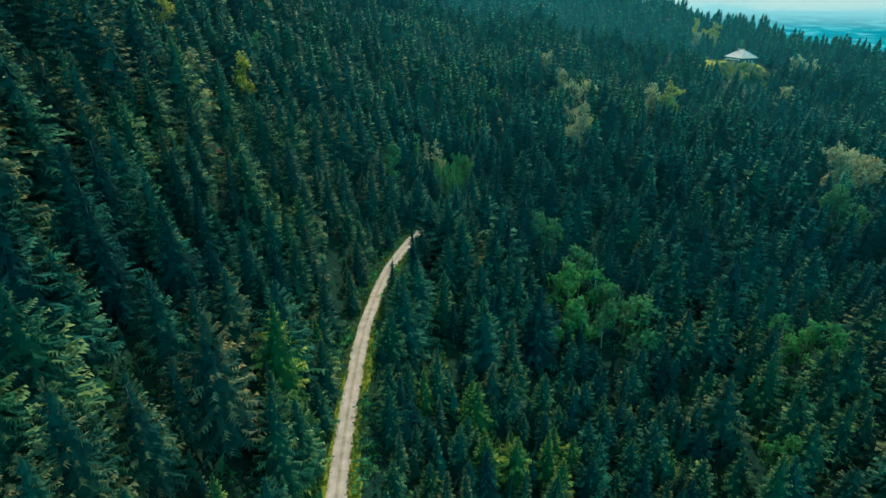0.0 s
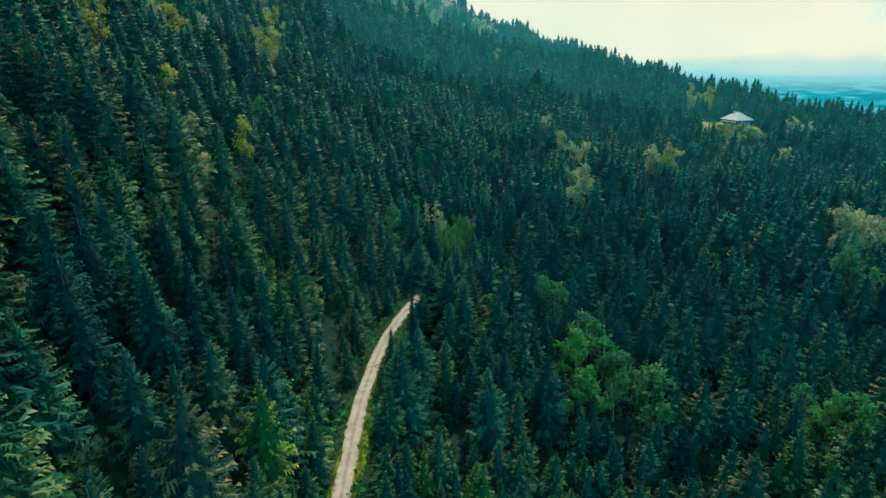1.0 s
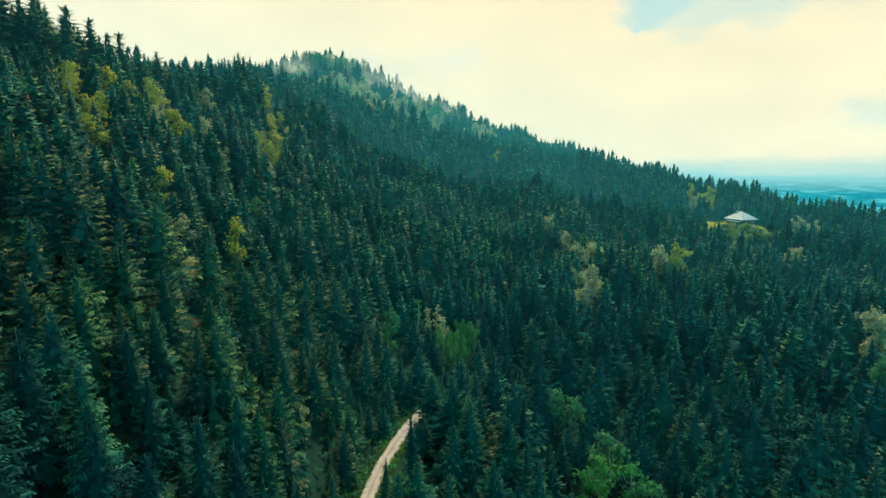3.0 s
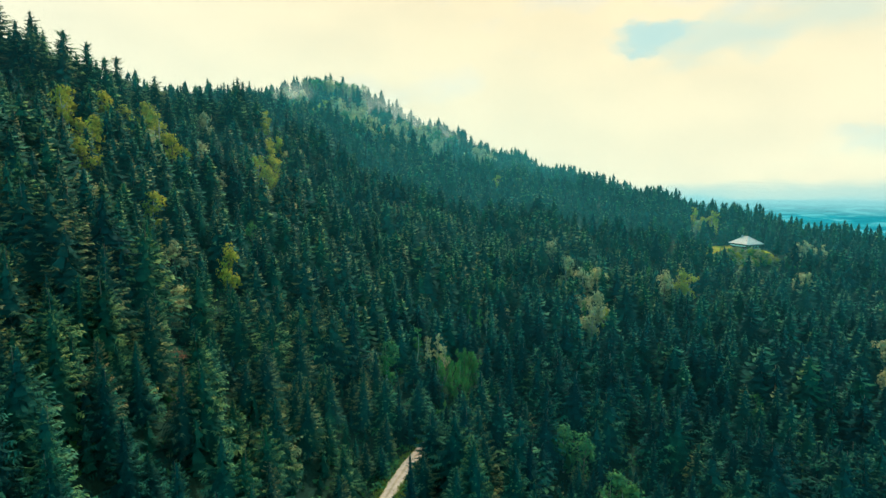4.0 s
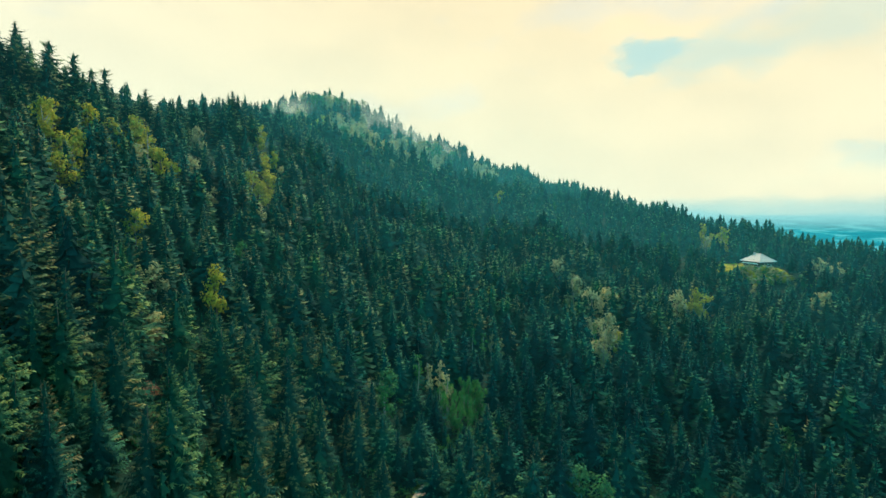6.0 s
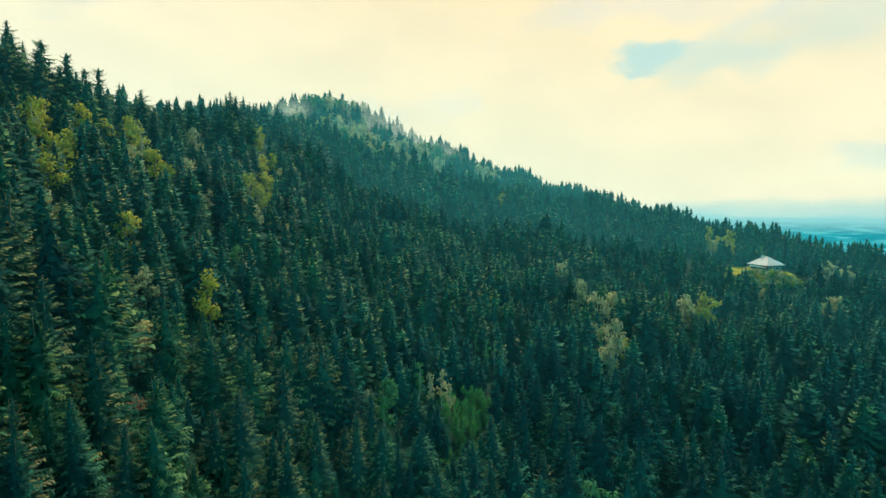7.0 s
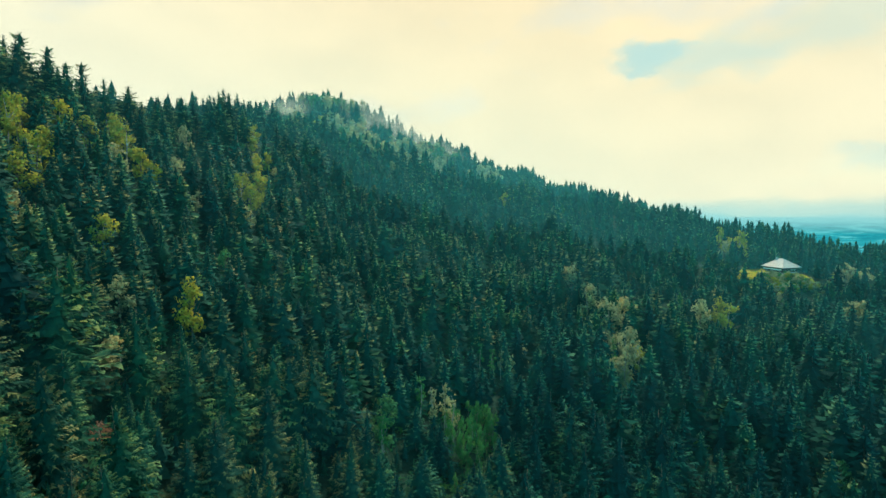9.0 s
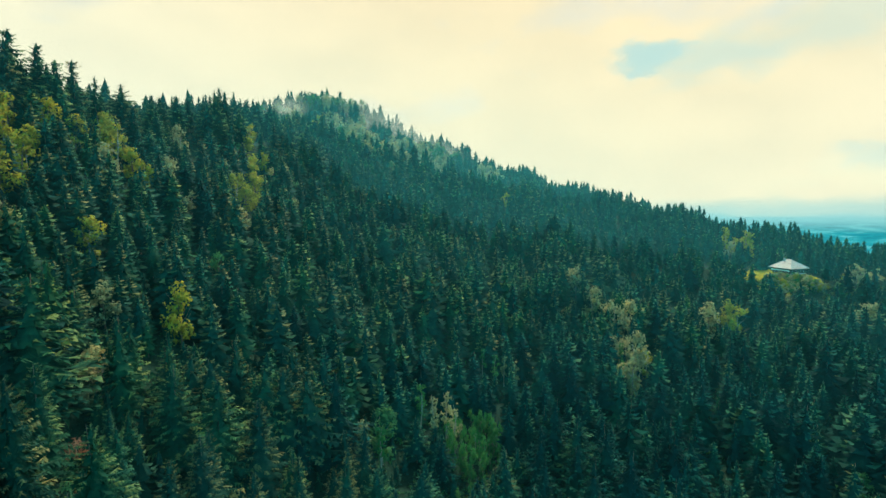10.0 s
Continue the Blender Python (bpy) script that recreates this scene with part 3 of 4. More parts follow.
def build_undergrowth():
    """Low bushes and saplings on the forest floor, thicker beside the track."""
    rng = np.random.default_rng(31)
    spots = []
    d = np.gradient(ROAD_LINE, axis=0)
    d /= np.linalg.norm(d, axis=1)[:, None]
    for _ in range(900):
        i = rng.integers(0, len(ROAD_LINE))
        o = (3.6 + abs(rng.normal(0, 2.6))) * rng.choice((-1, 1))
        spots.append((ROAD_LINE[i, 0] + d[i, 1] * o + rng.normal(0, 1), ROAD_LINE[i, 1] - d[i, 0] * o + rng.normal(0, 1)))
    for _ in range(5200):
        y = rng.uniform(45, 330)
        spots.append((rng.uniform(-0.8, 0.8) * (y + 30), y))
    a = np.array(spots)
    gap, _ = road_gap(a[:, 0], a[:, 1])
    a = a[gap > 3.0]
    z = land(a[:, 0], a[:, 1])
    V, F, M, n = [], [], [], 0
    for (x, y), zz in zip(a, z):
        r, kind = rng.uniform(0.5, 1.5), int(rng.choice(3, p=(0.55, 0.3, 0.15)))
        for _ in range(11):
            p = np.array((x, y, zz)) + rng.normal(0, 0.5, 3) * r * np.array((1, 1, 0)) + np.array((0, 0, r * rng.uniform(0.1, 1.3)))
            e, g = rng.normal(size=3), rng.normal(size=3)
            q = 0.55 * r / np.linalg.norm(e)
            V += [p - e * q, p + e * q, p + g * q * 0.8]
            F.append((n, n + 1, n + 2))
            M.append(kind)
            n += 3
    ob = new("undergrowth", mesh_of("undergrowth", V, F, [BROAD[0], SPRUCE[1], BROAD[1]], M))
    tagged(ob, "low green bushes and saplings on the forest floor", "undergrowth", kind="stuff")


build_undergrowth()

# ---------------------------------------------------------------- the farmhouse


def box(bm, x0, y0, z0, x1, y1, z1):
    m = Matrix.Translation(((x0 + x1) / 2, (y0 + y1) / 2, (z0 + z1) / 2)) @ Matrix.Diagonal((x1 - x0, y1 - y0, z1 - z0, 1))
    bmesh.ops.create_cube(bm, size=1, matrix=m)


def block(*size):
    bm = bmesh.new()
    box(bm, *size)
    return bm


def build_farmhouse():
    house = new("farmhouse")
    tagged(house, "large dark timber farmhouse under a broad pale hipped roof", "house")
    W, D, H = 9.0, 7.6, 5.6                      # half width, half depth, wall height
    bm = bmesh.new()
    for a in ((-W, -D, 0.9, W, -D + 0.35, H), (-W, D - 0.35, 0.9, W, D, H), (-W, -D + 0.35, 0.9, -W + 0.35, D - 0.35, H), (W - 0.35, -D + 0.35, 0.9, W, D - 0.35, H)):
        box(bm, *a)
    wall = part("wall", bm, TIMBER, house)
    part("plinth", block(-W - 0.1, -D - 0.1, -2.0, W + 0.1, D + 0.1, 0.92), STONE, house, "grey stone plinth")
    part("floor_slab", block(-W + 0.35, -D + 0.35, 0.9, W - 0.35, D - 0.35, 1.05), TIMBER, house)
    # hipped roof with thickness and eaves
    bm = bmesh.new()
    e, rise, ridge = 2.2, 6.2, 2.2
    base = [bm.verts.new(p) for p in ((-W - e, -D - e, H - 0.55), (W + e, -D - e, H - 0.55), (W + e, D + e, H - 0.55), (-W - e, D + e, H - 0.55))]
    a, b = bm.verts.new((-ridge, 0, H + rise)), bm.verts.new((ridge, 0, H + rise))
    for q in ((base[0], base[1], b, a), (base[1], base[2], b), (base[2], base[3], a, b), (base[3], base[0], a)):
        bm.faces.new(q)
    bmesh.ops.recalc_face_normals(bm, faces=bm.faces)
    bmesh.ops.solidify(bm, geom=bm.faces, thickness=0.28)
    roof = part("roof", bm, ROOF, house, "pale sheet-covered hipped roof")
    # raised seams running up the two long slopes and the hips
    for sx in (-1, 1):
        for sy in (-1, 1):
            v, f = tube([(sx * (W + e), sy * (D + e), H - 0.5), (sx * ridge, 0, H + rise + 0.05)], [0.16, 0.16], 5)
            me = mesh_of("hip_cap", v, f, [ROOF])
            ob = new("hip_cap", me)
            ob.parent = roof
    v, f = tube([(-ridge, 0, H + rise + 0.06), (ridge, 0, H + rise + 0.06)], [0.18, 0.18], 6)
    ob = new("ridge_cap", mesh_of("ridge_cap", v, f, [ROOF]))
    ob.parent = roof
    bm = block(-3.4, -2.3, H + 3.4, -2.3, -1.2, H + 6.9)
    box(bm, -3.55, -2.45, H + 6.9, -2.15, -1.05, H + 7.15)
    part("chimney", bm, BRICKWORK, roof, "grey rendered chimney")
    # balcony along the two sides that face the valley
    bm = block(-W, -D - 1.5, 2.75, W, -D - 0.1, 2.9)
    for i in range(9):
        x = -W + 0.1 + i * (2 * W - 0.2) / 8
        box(bm, x - 0.07, -D - 1.5, 0.0, x + 0.07, -D - 1.36, 3.9)
    part("balcony", bm, TIMBER, house)
    part("balustrade", block(-W, -D - 1.56, 2.95, W, -D - 1.5, 3.75), PLASTER, house, "white-painted balcony boards")
    for i in range(5):
        x = -W + 2.0 + i * 3.4
        win = part("window", block(x - 0.6, -D - 0.06, 1.65, x + 0.6, -D - 0.003, 2.6), PLASTER, house, "white-framed window")
        part("pane", block(x - 0.48, -D - 0.09, 1.72, x + 0.48, -D - 0.063, 2.53), GLASS, win)
    for i in range(4):
        y = -D + 2.0 + i * 3.6
        win = part("window", block(W + 0.003, y - 0.6, 2.0, W + 0.06, y + 0.6, 3.2), PLASTER, house, "white-framed window")
        part("pane", block(W + 0.063, y - 0.48, 2.08, W + 0.09, y + 0.48, 3.12), GLASS, win)
    d = part("door", block(W + 0.103, -D + 0.4, 0.9, W + 0.2, -D + 1.4, 2.95), TIMBER, house, "dark plank door")
    part("door_handle", block(W + 0.203, -D + 0.5, 1.9, W + 0.26, -D + 0.6, 2.0), STONE, d)
    house.matrix_basis = pose(HOUSE[0], HOUSE[1], HOUSE[2] - 0.2, 0, 0, -74) @ Matrix.Scale(0.86, 4)


build_farmhouse()

# ---------------------------------------------------------------- the forest
SPACING = 8.4
# broadleaf groves: x, y, radius, kind (0 teal, 1 fresh, 2 yellow, 3 pale), height
GROVES = [
    (110, 144, 12, 1, 14), (88, 118, 5, 1, 9), (82, 104, 6, 1, 11), (203, 270, 14, 3, 23), (174, 224, 9, 0, 21), (204, 346, 5, 3, 16),
    (-196, 757, 28, 0, 23), (-152, 692, 26, 2, 25), (-105, 690, 26, 0, 24), (-75, 665, 18, 3, 24), (-150, 826, 46, 0, 22), (-120, 745, 30, 3, 23), (-40, 712, 32, 3, 22), (-15, 760, 30, 0, 20), (40, 720, 20, 3, 22),
    (238, 531, 15, 2, 18), (222, 520, 9, 3, 15), (230, 388, 9, 3, 18), (284, 470, 12, 3, 14), (222, 436, 20, 3, 7), (262, 452, 9, 0, 9), (258, 508, 8, 0, 11),
]
# single broadleaf trees: height and kind, then their places
SINGLES = (
    (20, 2, ((-192, 323), (-173, 301), (-154, 271), (-170, 306), (-165, 296), (-181, 353), (-186, 343), (-182, 375), (-174, 368), (-166, 361), (-156, 356), (-149, 355), (-188, 312), (-197, 332))),
    (19, 2, ((-148, 503), (-140, 472), (-129, 451), (-128, 473), (-123, 411), (-115, 411), (-113, 391), (-116, 428), (-121, 398), (-124, 436), (-86, 252), (-124, 270))),
    (17, 2, ((58, 641), (66, 638), (151, 384), (154, 379), (85, 328))),
    (16, 3, ((-142, 253), (-165, 428), (-128, 357), (-148, 379), (-97, 426), (-128, 415), (-107, 366), (-120, 463), (-57, 640), (-101, 238), (-85, 209))),
    (24, 3, ((78, 389), (82, 359), (92, 367), (70, 323), (78, 332), (77, 316), (74, 309), (136, 375), (73, 407))),
    (18, 0, ((44, 205), (39, 211), (48, 187), (50, 181), (54, 165), (58, 163), (60, 158), (52, 154), (62, 150))),
    (17, 1, ((39, 172), (44, 171), (53, 172), (44, 153), (40, 151))),
)


YOUNG = (-16, 66, 128)
BIRCHES = [(17, 312), (21, 316), (25, 311), (12, 318), (-8, 264), (-4, 268), (-13, 270), (-1, 262), (-28, 236), (-23, 240), (33, 324), (88, 332), (72, 322), (84, 341)]
BRUSH = [(-81, 193, 4.4), (-73, 184, 5.8)]


def grove_at(x, y):
    for g in GROVES:
        if (x - g[0]) ** 2 + (y - g[1]) ** 2 < g[2] ** 2:
            return g
    return None


def seeded_spots():
    """Tree places: an uneven grid over the slopes in view, out of the road, the meadows and the house."""
    rng = np.random.default_rng(21)
    out = []
    for iy in range(-24, 155):
        for ix in range(-107, 107):
            x = (ix + 0.5 * (iy % 2) + rng.uniform(-0.42, 0.42)) * SPACING
            y = (iy + rng.uniform(-0.42, 0.42)) * SPACING
            size = rng.random()
            if rng.random() < (0.14 if y < 195 else 0.06 if y < 330 else 0.13):
                continue
            crest = (-1.88 * x + y) / 2.129
            if 345 < crest < 425 and y < 520 and rng.random() < 0.40:
                continue
            if YOUNG[0] < x < YOUNG[1] and 36 < y < YOUNG[2]:
                continue
            if x < -22 and y < 215 and rng.random() < 0.22:
                continue
            if y < 38 and abs(x) > 150 or y >= 38 and abs(x) > 0.86 * y + 48:
                continue
            if x < 20 and y > 600 and rng.random() < 0.2:
                continue
            s, u = 0.55 * x + 0.835 * y, 0.835 * x - 0.55 * y
            if s > 672 + 74 * math.exp(-((u + 400) / 200) ** 2) + 45:
                continue
            if x < -330 and (-1.88 * x + y) / 2.129 > 430:
                continue
            if any(((x - m[0]) / (m[2] * 0.93)) ** 2 + ((y - m[1]) / (m[3] * 0.93)) ** 2 < 1 for m in MEADOWS):
                continue
            out.append((x, y, size))
    for iy in range(7, 26):                        # the younger, denser stand beside the track
        for ix in range(-4, 15):
            x, y = (ix + 0.5 * (iy % 2) + rng.uniform(-0.4, 0.4)) * 5.6, (iy + rng.uniform(-0.4, 0.4)) * 5.2
            if YOUNG[0] < x < YOUNG[1] and y < YOUNG[2]:
                out.append((x, y, rng.random()))
    a = np.array(out)
    # trees stand in clumps, with dark gaps between
    cell = 17.0
    jit = rng.uniform(-0.42, 0.42, (200, 200, 2))
    best, pull = np.full(len(a), 1e9), np.zeros((len(a), 2))
    for i in (-1, 0, 1):
        for j in (-1, 0, 1):
            ci = np.floor(a[:, 0] / cell).astype(int) + i
            cj = np.floor(a[:, 1] / cell).astype(int) + j
            c = (np.stack([ci, cj], 1) + 0.5 + jit[(ci + 100) % 200, (cj + 100) % 200]) * cell
            d = np.hypot(*(c - a[:, :2]).T)
            near = d < best
            best[near], pull[near] = d[near], (c - a[:, :2])[near]
    young = (a[:, 0] > YOUNG[0]) & (a[:, 0] < YOUNG[1]) & (a[:, 1] < YOUNG[2])
    a[:, :2] += pull * np.where(young, 0.12, np.where(a[:, 1] < 330, 0.22, 0.2))[:, None]
    gap, _ = road_gap(a[:, 0], a[:, 1])
    young = (a[:, 0] > YOUNG[0]) & (a[:, 0] < YOUNG[1]) & (a[:, 1] < YOUNG[2])
    keep = gap > np.where(a[:, 1] > 226, 3.2, np.where(young, 6.8, 4.8))
    a, gap = a[keep], gap[keep]
    return np.column_stack([a, land(a[:, 0], a[:, 1]), gap])


SPOTS = seeded_spots()
rng = np.random.default_rng(5)
nearness = np.hypot(SPOTS[:, 0], np.maximum(SPOTS[:, 1] - 70, 0) + np.maximum(20 - SPOTS[:, 1], 0))
view_ok = (np.abs(SPOTS[:, 0]) < np.where(SPOTS[:, 0] > 0, 1.02, 0.84) * SPOTS[:, 1] + 34) & (SPOTS[:, 1] > 42)

spruces, groves, saplings, bushes = [], [], [], []
for (x, y, size, z, gap), d, ok in zip(SPOTS, nearness, view_ok):
    g = grove_at(x, y)
    if g is None and y > 230 and rng.random() < 0.006:
        g = (x, y, 0, int(rng.choice((0, 1, 2, 3), p=(0.6, 0.08, 0.17, 0.15))), 15)
    if g is not None and rng.random() < (0.75 if g[2] > 30 else 0.8 if y > 600 else 0.72 if g[3] == 2 else 0.62 if g[2] > 12 else 0.9):
        groves.append((x, y, z, g[4] * rng.uniform(0.75, 1.3), 3 if g[3] == 0 and y > 600 and rng.random() < 0.55 else g[3], d, ok))
    else:
        h = (11.0 + 14.5 * size ** 0.9) * (1.0 + 0.24 * math.sin(x * 0.061 + 2 * math.sin(y * 0.023)) * math.sin(y * 0.053 + 1.3))
        if y > 330:
            h *= 1.12
        if x < 20 and y > 600:
            h *= 1.3 if y < 700 or math.hypot(x + 166, y - 864) < 24 else 1.08     # big old trees under the summit and a clump on its top
        if x > 110 and y > 330:
            h *= 0.78                              # lower trees towards the farm
        crest = (-1.88 * x + y) / 2.129
        if 335 < crest < 400 and y < 560:
            h *= (1.12 if size > 0.55 else 0.85) * (1.2 if x < -236 else 1.0)       # a few tall old trees on the spur's crest
        if ((x + 224) / 28) ** 2 + ((y - 425) / 60) ** 2 < 1:
            h *= 0.52                              # low growth in the spur's saddle
        if YOUNG[0] < x < YOUNG[1] and 36 < y < YOUNG[2]:
            h *= 0.66                              # the younger stand beside the track
        elif gap < 9:
            h *= 0.86
        elif x < -22 and y < 215:
            h *= 1.15                              # old, widely spaced trees on the steep side
        spruces.append((x, y, z, h, d, ok))
# saplings between the big trees
for (x, y, size, z, gap), d, ok in zip(SPOTS, nearness, view_ok):
    if grove_at(x, y) is None and y < 470 and rng.random() < (0.5 if y < 250 else 0.25) and gap > 7.5:
        a = rng.uniform(0, 6.28)
        x, y = x + 3.7 * math.cos(a), y + 3.7 * math.sin(a)
        if any(((x - m[0]) / m[2]) ** 2 + ((y - m[1]) / m[3]) ** 2 < 1.1 for m in MEADOWS):
            continue
        saplings.append((x, y, height(x, y), rng.uniform(6, 14), d, ok))
# bushes round the farm's meadow, on the side of the valley
for k in range(210):
    a, q = (radians(rng.uniform(205, 365)), rng.uniform(17, 46)) if k < 110 else (radians(rng.uniform(222, 290)), rng.uniform(13, 32))
    if a > radians(305) and q < 30:
        continue
    x, y = HOUSE[0] - 8 + q * math.cos(a), HOUSE[1] - 3 + q * math.sin(a)
    bushes.append((x, y, height(x, y), rng.uniform(0.6, 1.3), rng.uniform(0.45, 0.95), rng.uniform(0, 6.28), int(rng.choice((0, 1, 2, 3, 3, 3)))))
for x, y in ((-79, 177), (-69, 177), (-85, 185), (-88, 190), (-66, 182), (-76, 174), (-72, 172), (-83, 179), (-90, 196), (-63, 176)):
    bushes.append((x, y, height(x, y), rng.uniform(0.7, 1.3), rng.uniform(0.6, 1.1), rng.uniform(0, 6.28), int(rng.choice((0, 0, 1)))))
openings = [(x, y, 3.2, 6.5) for x, y in BIRCHES] + [(x, y, 2.6, 2.6) for _, _, rows in SINGLES for x, y in rows] + [(x, y, 0.55 * r, 3.5) for x, y, r in BRUSH]


def blocked(x, y):
    """Whether a tree here would stand in one of the small openings, which reach out on the valley side."""
    for a, b, w, long in openings:
        along, across = 0.56 * (x - a) - 0.83 * (y - b), 0.83 * (x - a) + 0.56 * (y - b)
        if abs(across) < w and -w < along < long:
            return True
    return False


spruces = [t for t in spruces if not blocked(t[0], t[1])]
saplings = [t for t in saplings if not blocked(t[0], t[1])]
groves = [t for t in groves if not blocked(t[0], t[1]) or t[4] == 3]
spruces = [t for t in spruces if math.hypot(t[0] - HOUSE[0] + 14, t[1] - HOUSE[1] + 22) > 25 or t[1] > 486]
saplings = [t for t in saplings if math.hypot(t[0] - HOUSE[0] + 14, t[1] - HOUSE[1] + 22) > 27 or t[1] > 486]
for tall, kind, rows in SINGLES:
    for x, y in rows:
        groves.append((x, y, height(x, y), tall * rng.uniform(0.8, 1.2), kind, 0 if y < 330 else 260, True))
# young bright trees in the cutting where the track bends out of sight
spruces = [t for t in spruces if ((t[0] - 6) / 10) ** 2 + ((t[1] - 252) / 24) ** 2 > 1]
saplings = [t for t in saplings if ((t[0] - 6) / 10) ** 2 + ((t[1] - 252) / 24) ** 2 > 1]
for _ in range(48):
    a, q = rng.uniform(0, 6.28), math.sqrt(rng.random())
    x, y = 6 + 10 * q * math.cos(a), 258 + 18 * q * math.sin(a)
    if road_gap(x, y)[0][0] > 3.2:
        groves.append((x, y, height(x, y), rng.uniform(7, 13), 1, 100, True))
for x, y, h in ((3, 236, 8), (7, 239, 8.5), (11, 240.5, 8), (15.5, 244, 8.5), (-1, 234, 7.5), (19, 246.5, 8)):
    groves.append((x, y, height(x, y), h, 1, 0, True))
# the edge of the forest along the track
edge_dir = np.gradient(ROAD_LINE, axis=0)
edge_dir /= np.linalg.norm(edge_dir, axis=1)[:, None]
for (px, py), (dx, dy) in zip(ROAD_LINE, edge_dir):
    for sgn in (1, -1):
        if (100 if sgn > 0 else 48) < py < (150 if sgn > 0 else 190) and rng.random() < 0.62:
            o = sgn * rng.uniform(6.8, 9.2)
            x, y = px + dy * o, py - dx * o + rng.uniform(-1.5, 1.5)
            if min(math.hypot(x - t[0], y - t[1]) for t in spruces) > 4.2:
                spruces.append((x, y, height(x, y), rng.uniform(9, 17), 0, True))
# only low trees on the inner side of the bend, so that the track shows up to its crest
def lowered(t, top):
    right = t[0] - float(np.interp(t[1], ROAD_LINE[:, 1], ROAD_LINE[:, 0]))
    return t[:3] + (min(t[3], top),) + t[4:] if 0 < right < 13 and 160 < t[1] < 193 else t


spruces = [t for t in spruces if not (t[1] < 118 and t[3] > 8 and 0 < t[0] - float(np.interp(t[1], ROAD_LINE[:, 1], ROAD_LINE[:, 0])) < 8.6)]
spruces, saplings, groves = [lowered(t, 9.5) for t in spruces], [lowered(t, 7) for t in saplings], [lowered(t, 9) for t in groves]
steps = np.r_[0, np.cumsum(np.hypot(*np.diff(ROAD_LINE, axis=0).T))]
for at in np.arange(0, steps[-1], 3.3):
    px, py = np.interp(at, steps, ROAD_LINE[:, 0]), np.interp(at, steps, ROAD_LINE[:, 1])
    dx, dy = np.interp(at, steps, edge_dir[:, 0]), np.interp(at, steps, edge_dir[:, 1])
    if py > 194 and not 9.5 < px < 13.5:
        o = rng.uniform(4.6, 7.0)
        x, y = px + dy * o, py - dx * o
        spruces.append((x, y, height(x, y), rng.uniform(11.5, 15), 0, True))
BEND = (-9.2, 165.0)
spruces = [t for t in spruces if math.hypot(t[0] - BEND[0], t[1] - BEND[1]) > 5 and not (160 < t[1] < 201 and 0 < t[0] - float(np.interp(t[1], ROAD_LINE[:, 1], ROAD_LINE[:, 0])) < 7.5)]
spruces.append((*BEND, height(*BEND), 24, 0, True))       # the tall spruce at the bend
spruces.append((-7.6, 183.0, height(-7.6, 183.0), 14.5, 1, True))       # a younger one behind it
spruces.append((-33, 58.5, height(-33, 58.5), 16, 0, True))         # a young one with bright shoots
spruces.append((-197, 423, height(-197, 423), 27, 430, True))       # the lone one on the spur
# only low growth on the valley side of the broadleaf trees that show


def before_single(t):
    for _, _, rows in SINGLES:
        for a, b in rows:
            q = math.hypot(a, b - 50)
            along, across = (a * (a - t[0]) + (b - 50) * (b - t[1])) / q, ((b - 50) * (t[0] - a) - a * (t[1] - b)) / q
            if 0 < along < 22 and abs(across) < (4.6 if a < -100 else 3.0):
                return t[:3] + (min(t[3], (7.5 if t[0] < -100 or t[1] < 300 and t[0] < 0 else 10.5) + 0.15 * along),) + t[4:]
    return t


spruces, saplings = [before_single(t) for t in spruces], [before_single(t) for t in saplings]
# saplings and small spruces close the remaining gaps
gx, gy = [q.ravel() for q in np.meshgrid(np.arange(-190, 200, 3.1), np.arange(52, 300, 3.1))]
gx, gy = gx + rng.uniform(-1.2, 1.2, gx.shape), gy + rng.uniform(-1.2, 1.2, gy.shape)
inside = (np.abs(gx) < 0.84 * gy + 25) & (road_gap(gx, gy)[0] > np.where(gy > 190, 5.0, 6.5))
first = [(t[0], t[1]) for t in spruces + saplings + groves + bushes]
stems, count = np.full((len(first) + 4000, 2), 1e6), len(first)
stems[:count] = first
for x, y in zip(gx[inside], gy[inside]):
    near = np.hypot(stems[:count, 0] - x, stems[:count, 1] - y).min()
    if near > 5.0 and all(math.hypot(x - b[0], y - b[1]) > 0.7 * b[2] for b in BRUSH) and math.hypot(x + 140, y - 252) > 8:
        stems[count] = x, y
        count += 1
        saplings.append((x, y, height(x, y), rng.uniform(4, 8.5), 0, True))
spruces.sort(key=lambda s: math.hypot(s[0] + 30, s[1] - min(max(s[1], 62), 160)) + (0 if s[5] else 1000))
groves.sort(key=lambda s: s[5] + (0 if s[6] else 1000))

# forms, each one built once
NEAR_FORMS = []
for k in range(8):
    r = np.random.default_rng(100 + k)
    trunk = mesh_of("trunk", *spruce_trunk(27, r), [BARK], smooth=True)
    crown = spruce_crown(27, 6.3 + 0.5 * (k % 3), r, 26, 10, 6, 7, base=0.07 + 0.05 * (k % 2), ragged=0.15 + 0.03 * (k % 3), full=(0.70, 0.78, 0.88, 0.74)[k % 4])
    NEAR_FORMS.append([(trunk, mesh_of("crown", crown[0], crown[1], [SPRUCE[m], LIT_SHOOTS[m]], crown[2], normals=crown[3])) for m in range(6)])


def tree(name, x, y, z, scale, spin, lean, trunk, crown, label, group):
    """A tree as a thing: its trunk and its crown under one root."""
    root = new(name)
    t, c = new("trunk", trunk), new("crown", crown)
    t.parent = c.parent = root
    root.matrix_basis = pose(x, y, z, lean[0], lean[1], spin) @ Matrix.Diagonal((scale[0], scale[0], scale[1], 1))
    return tagged(root, label, "tree", group)


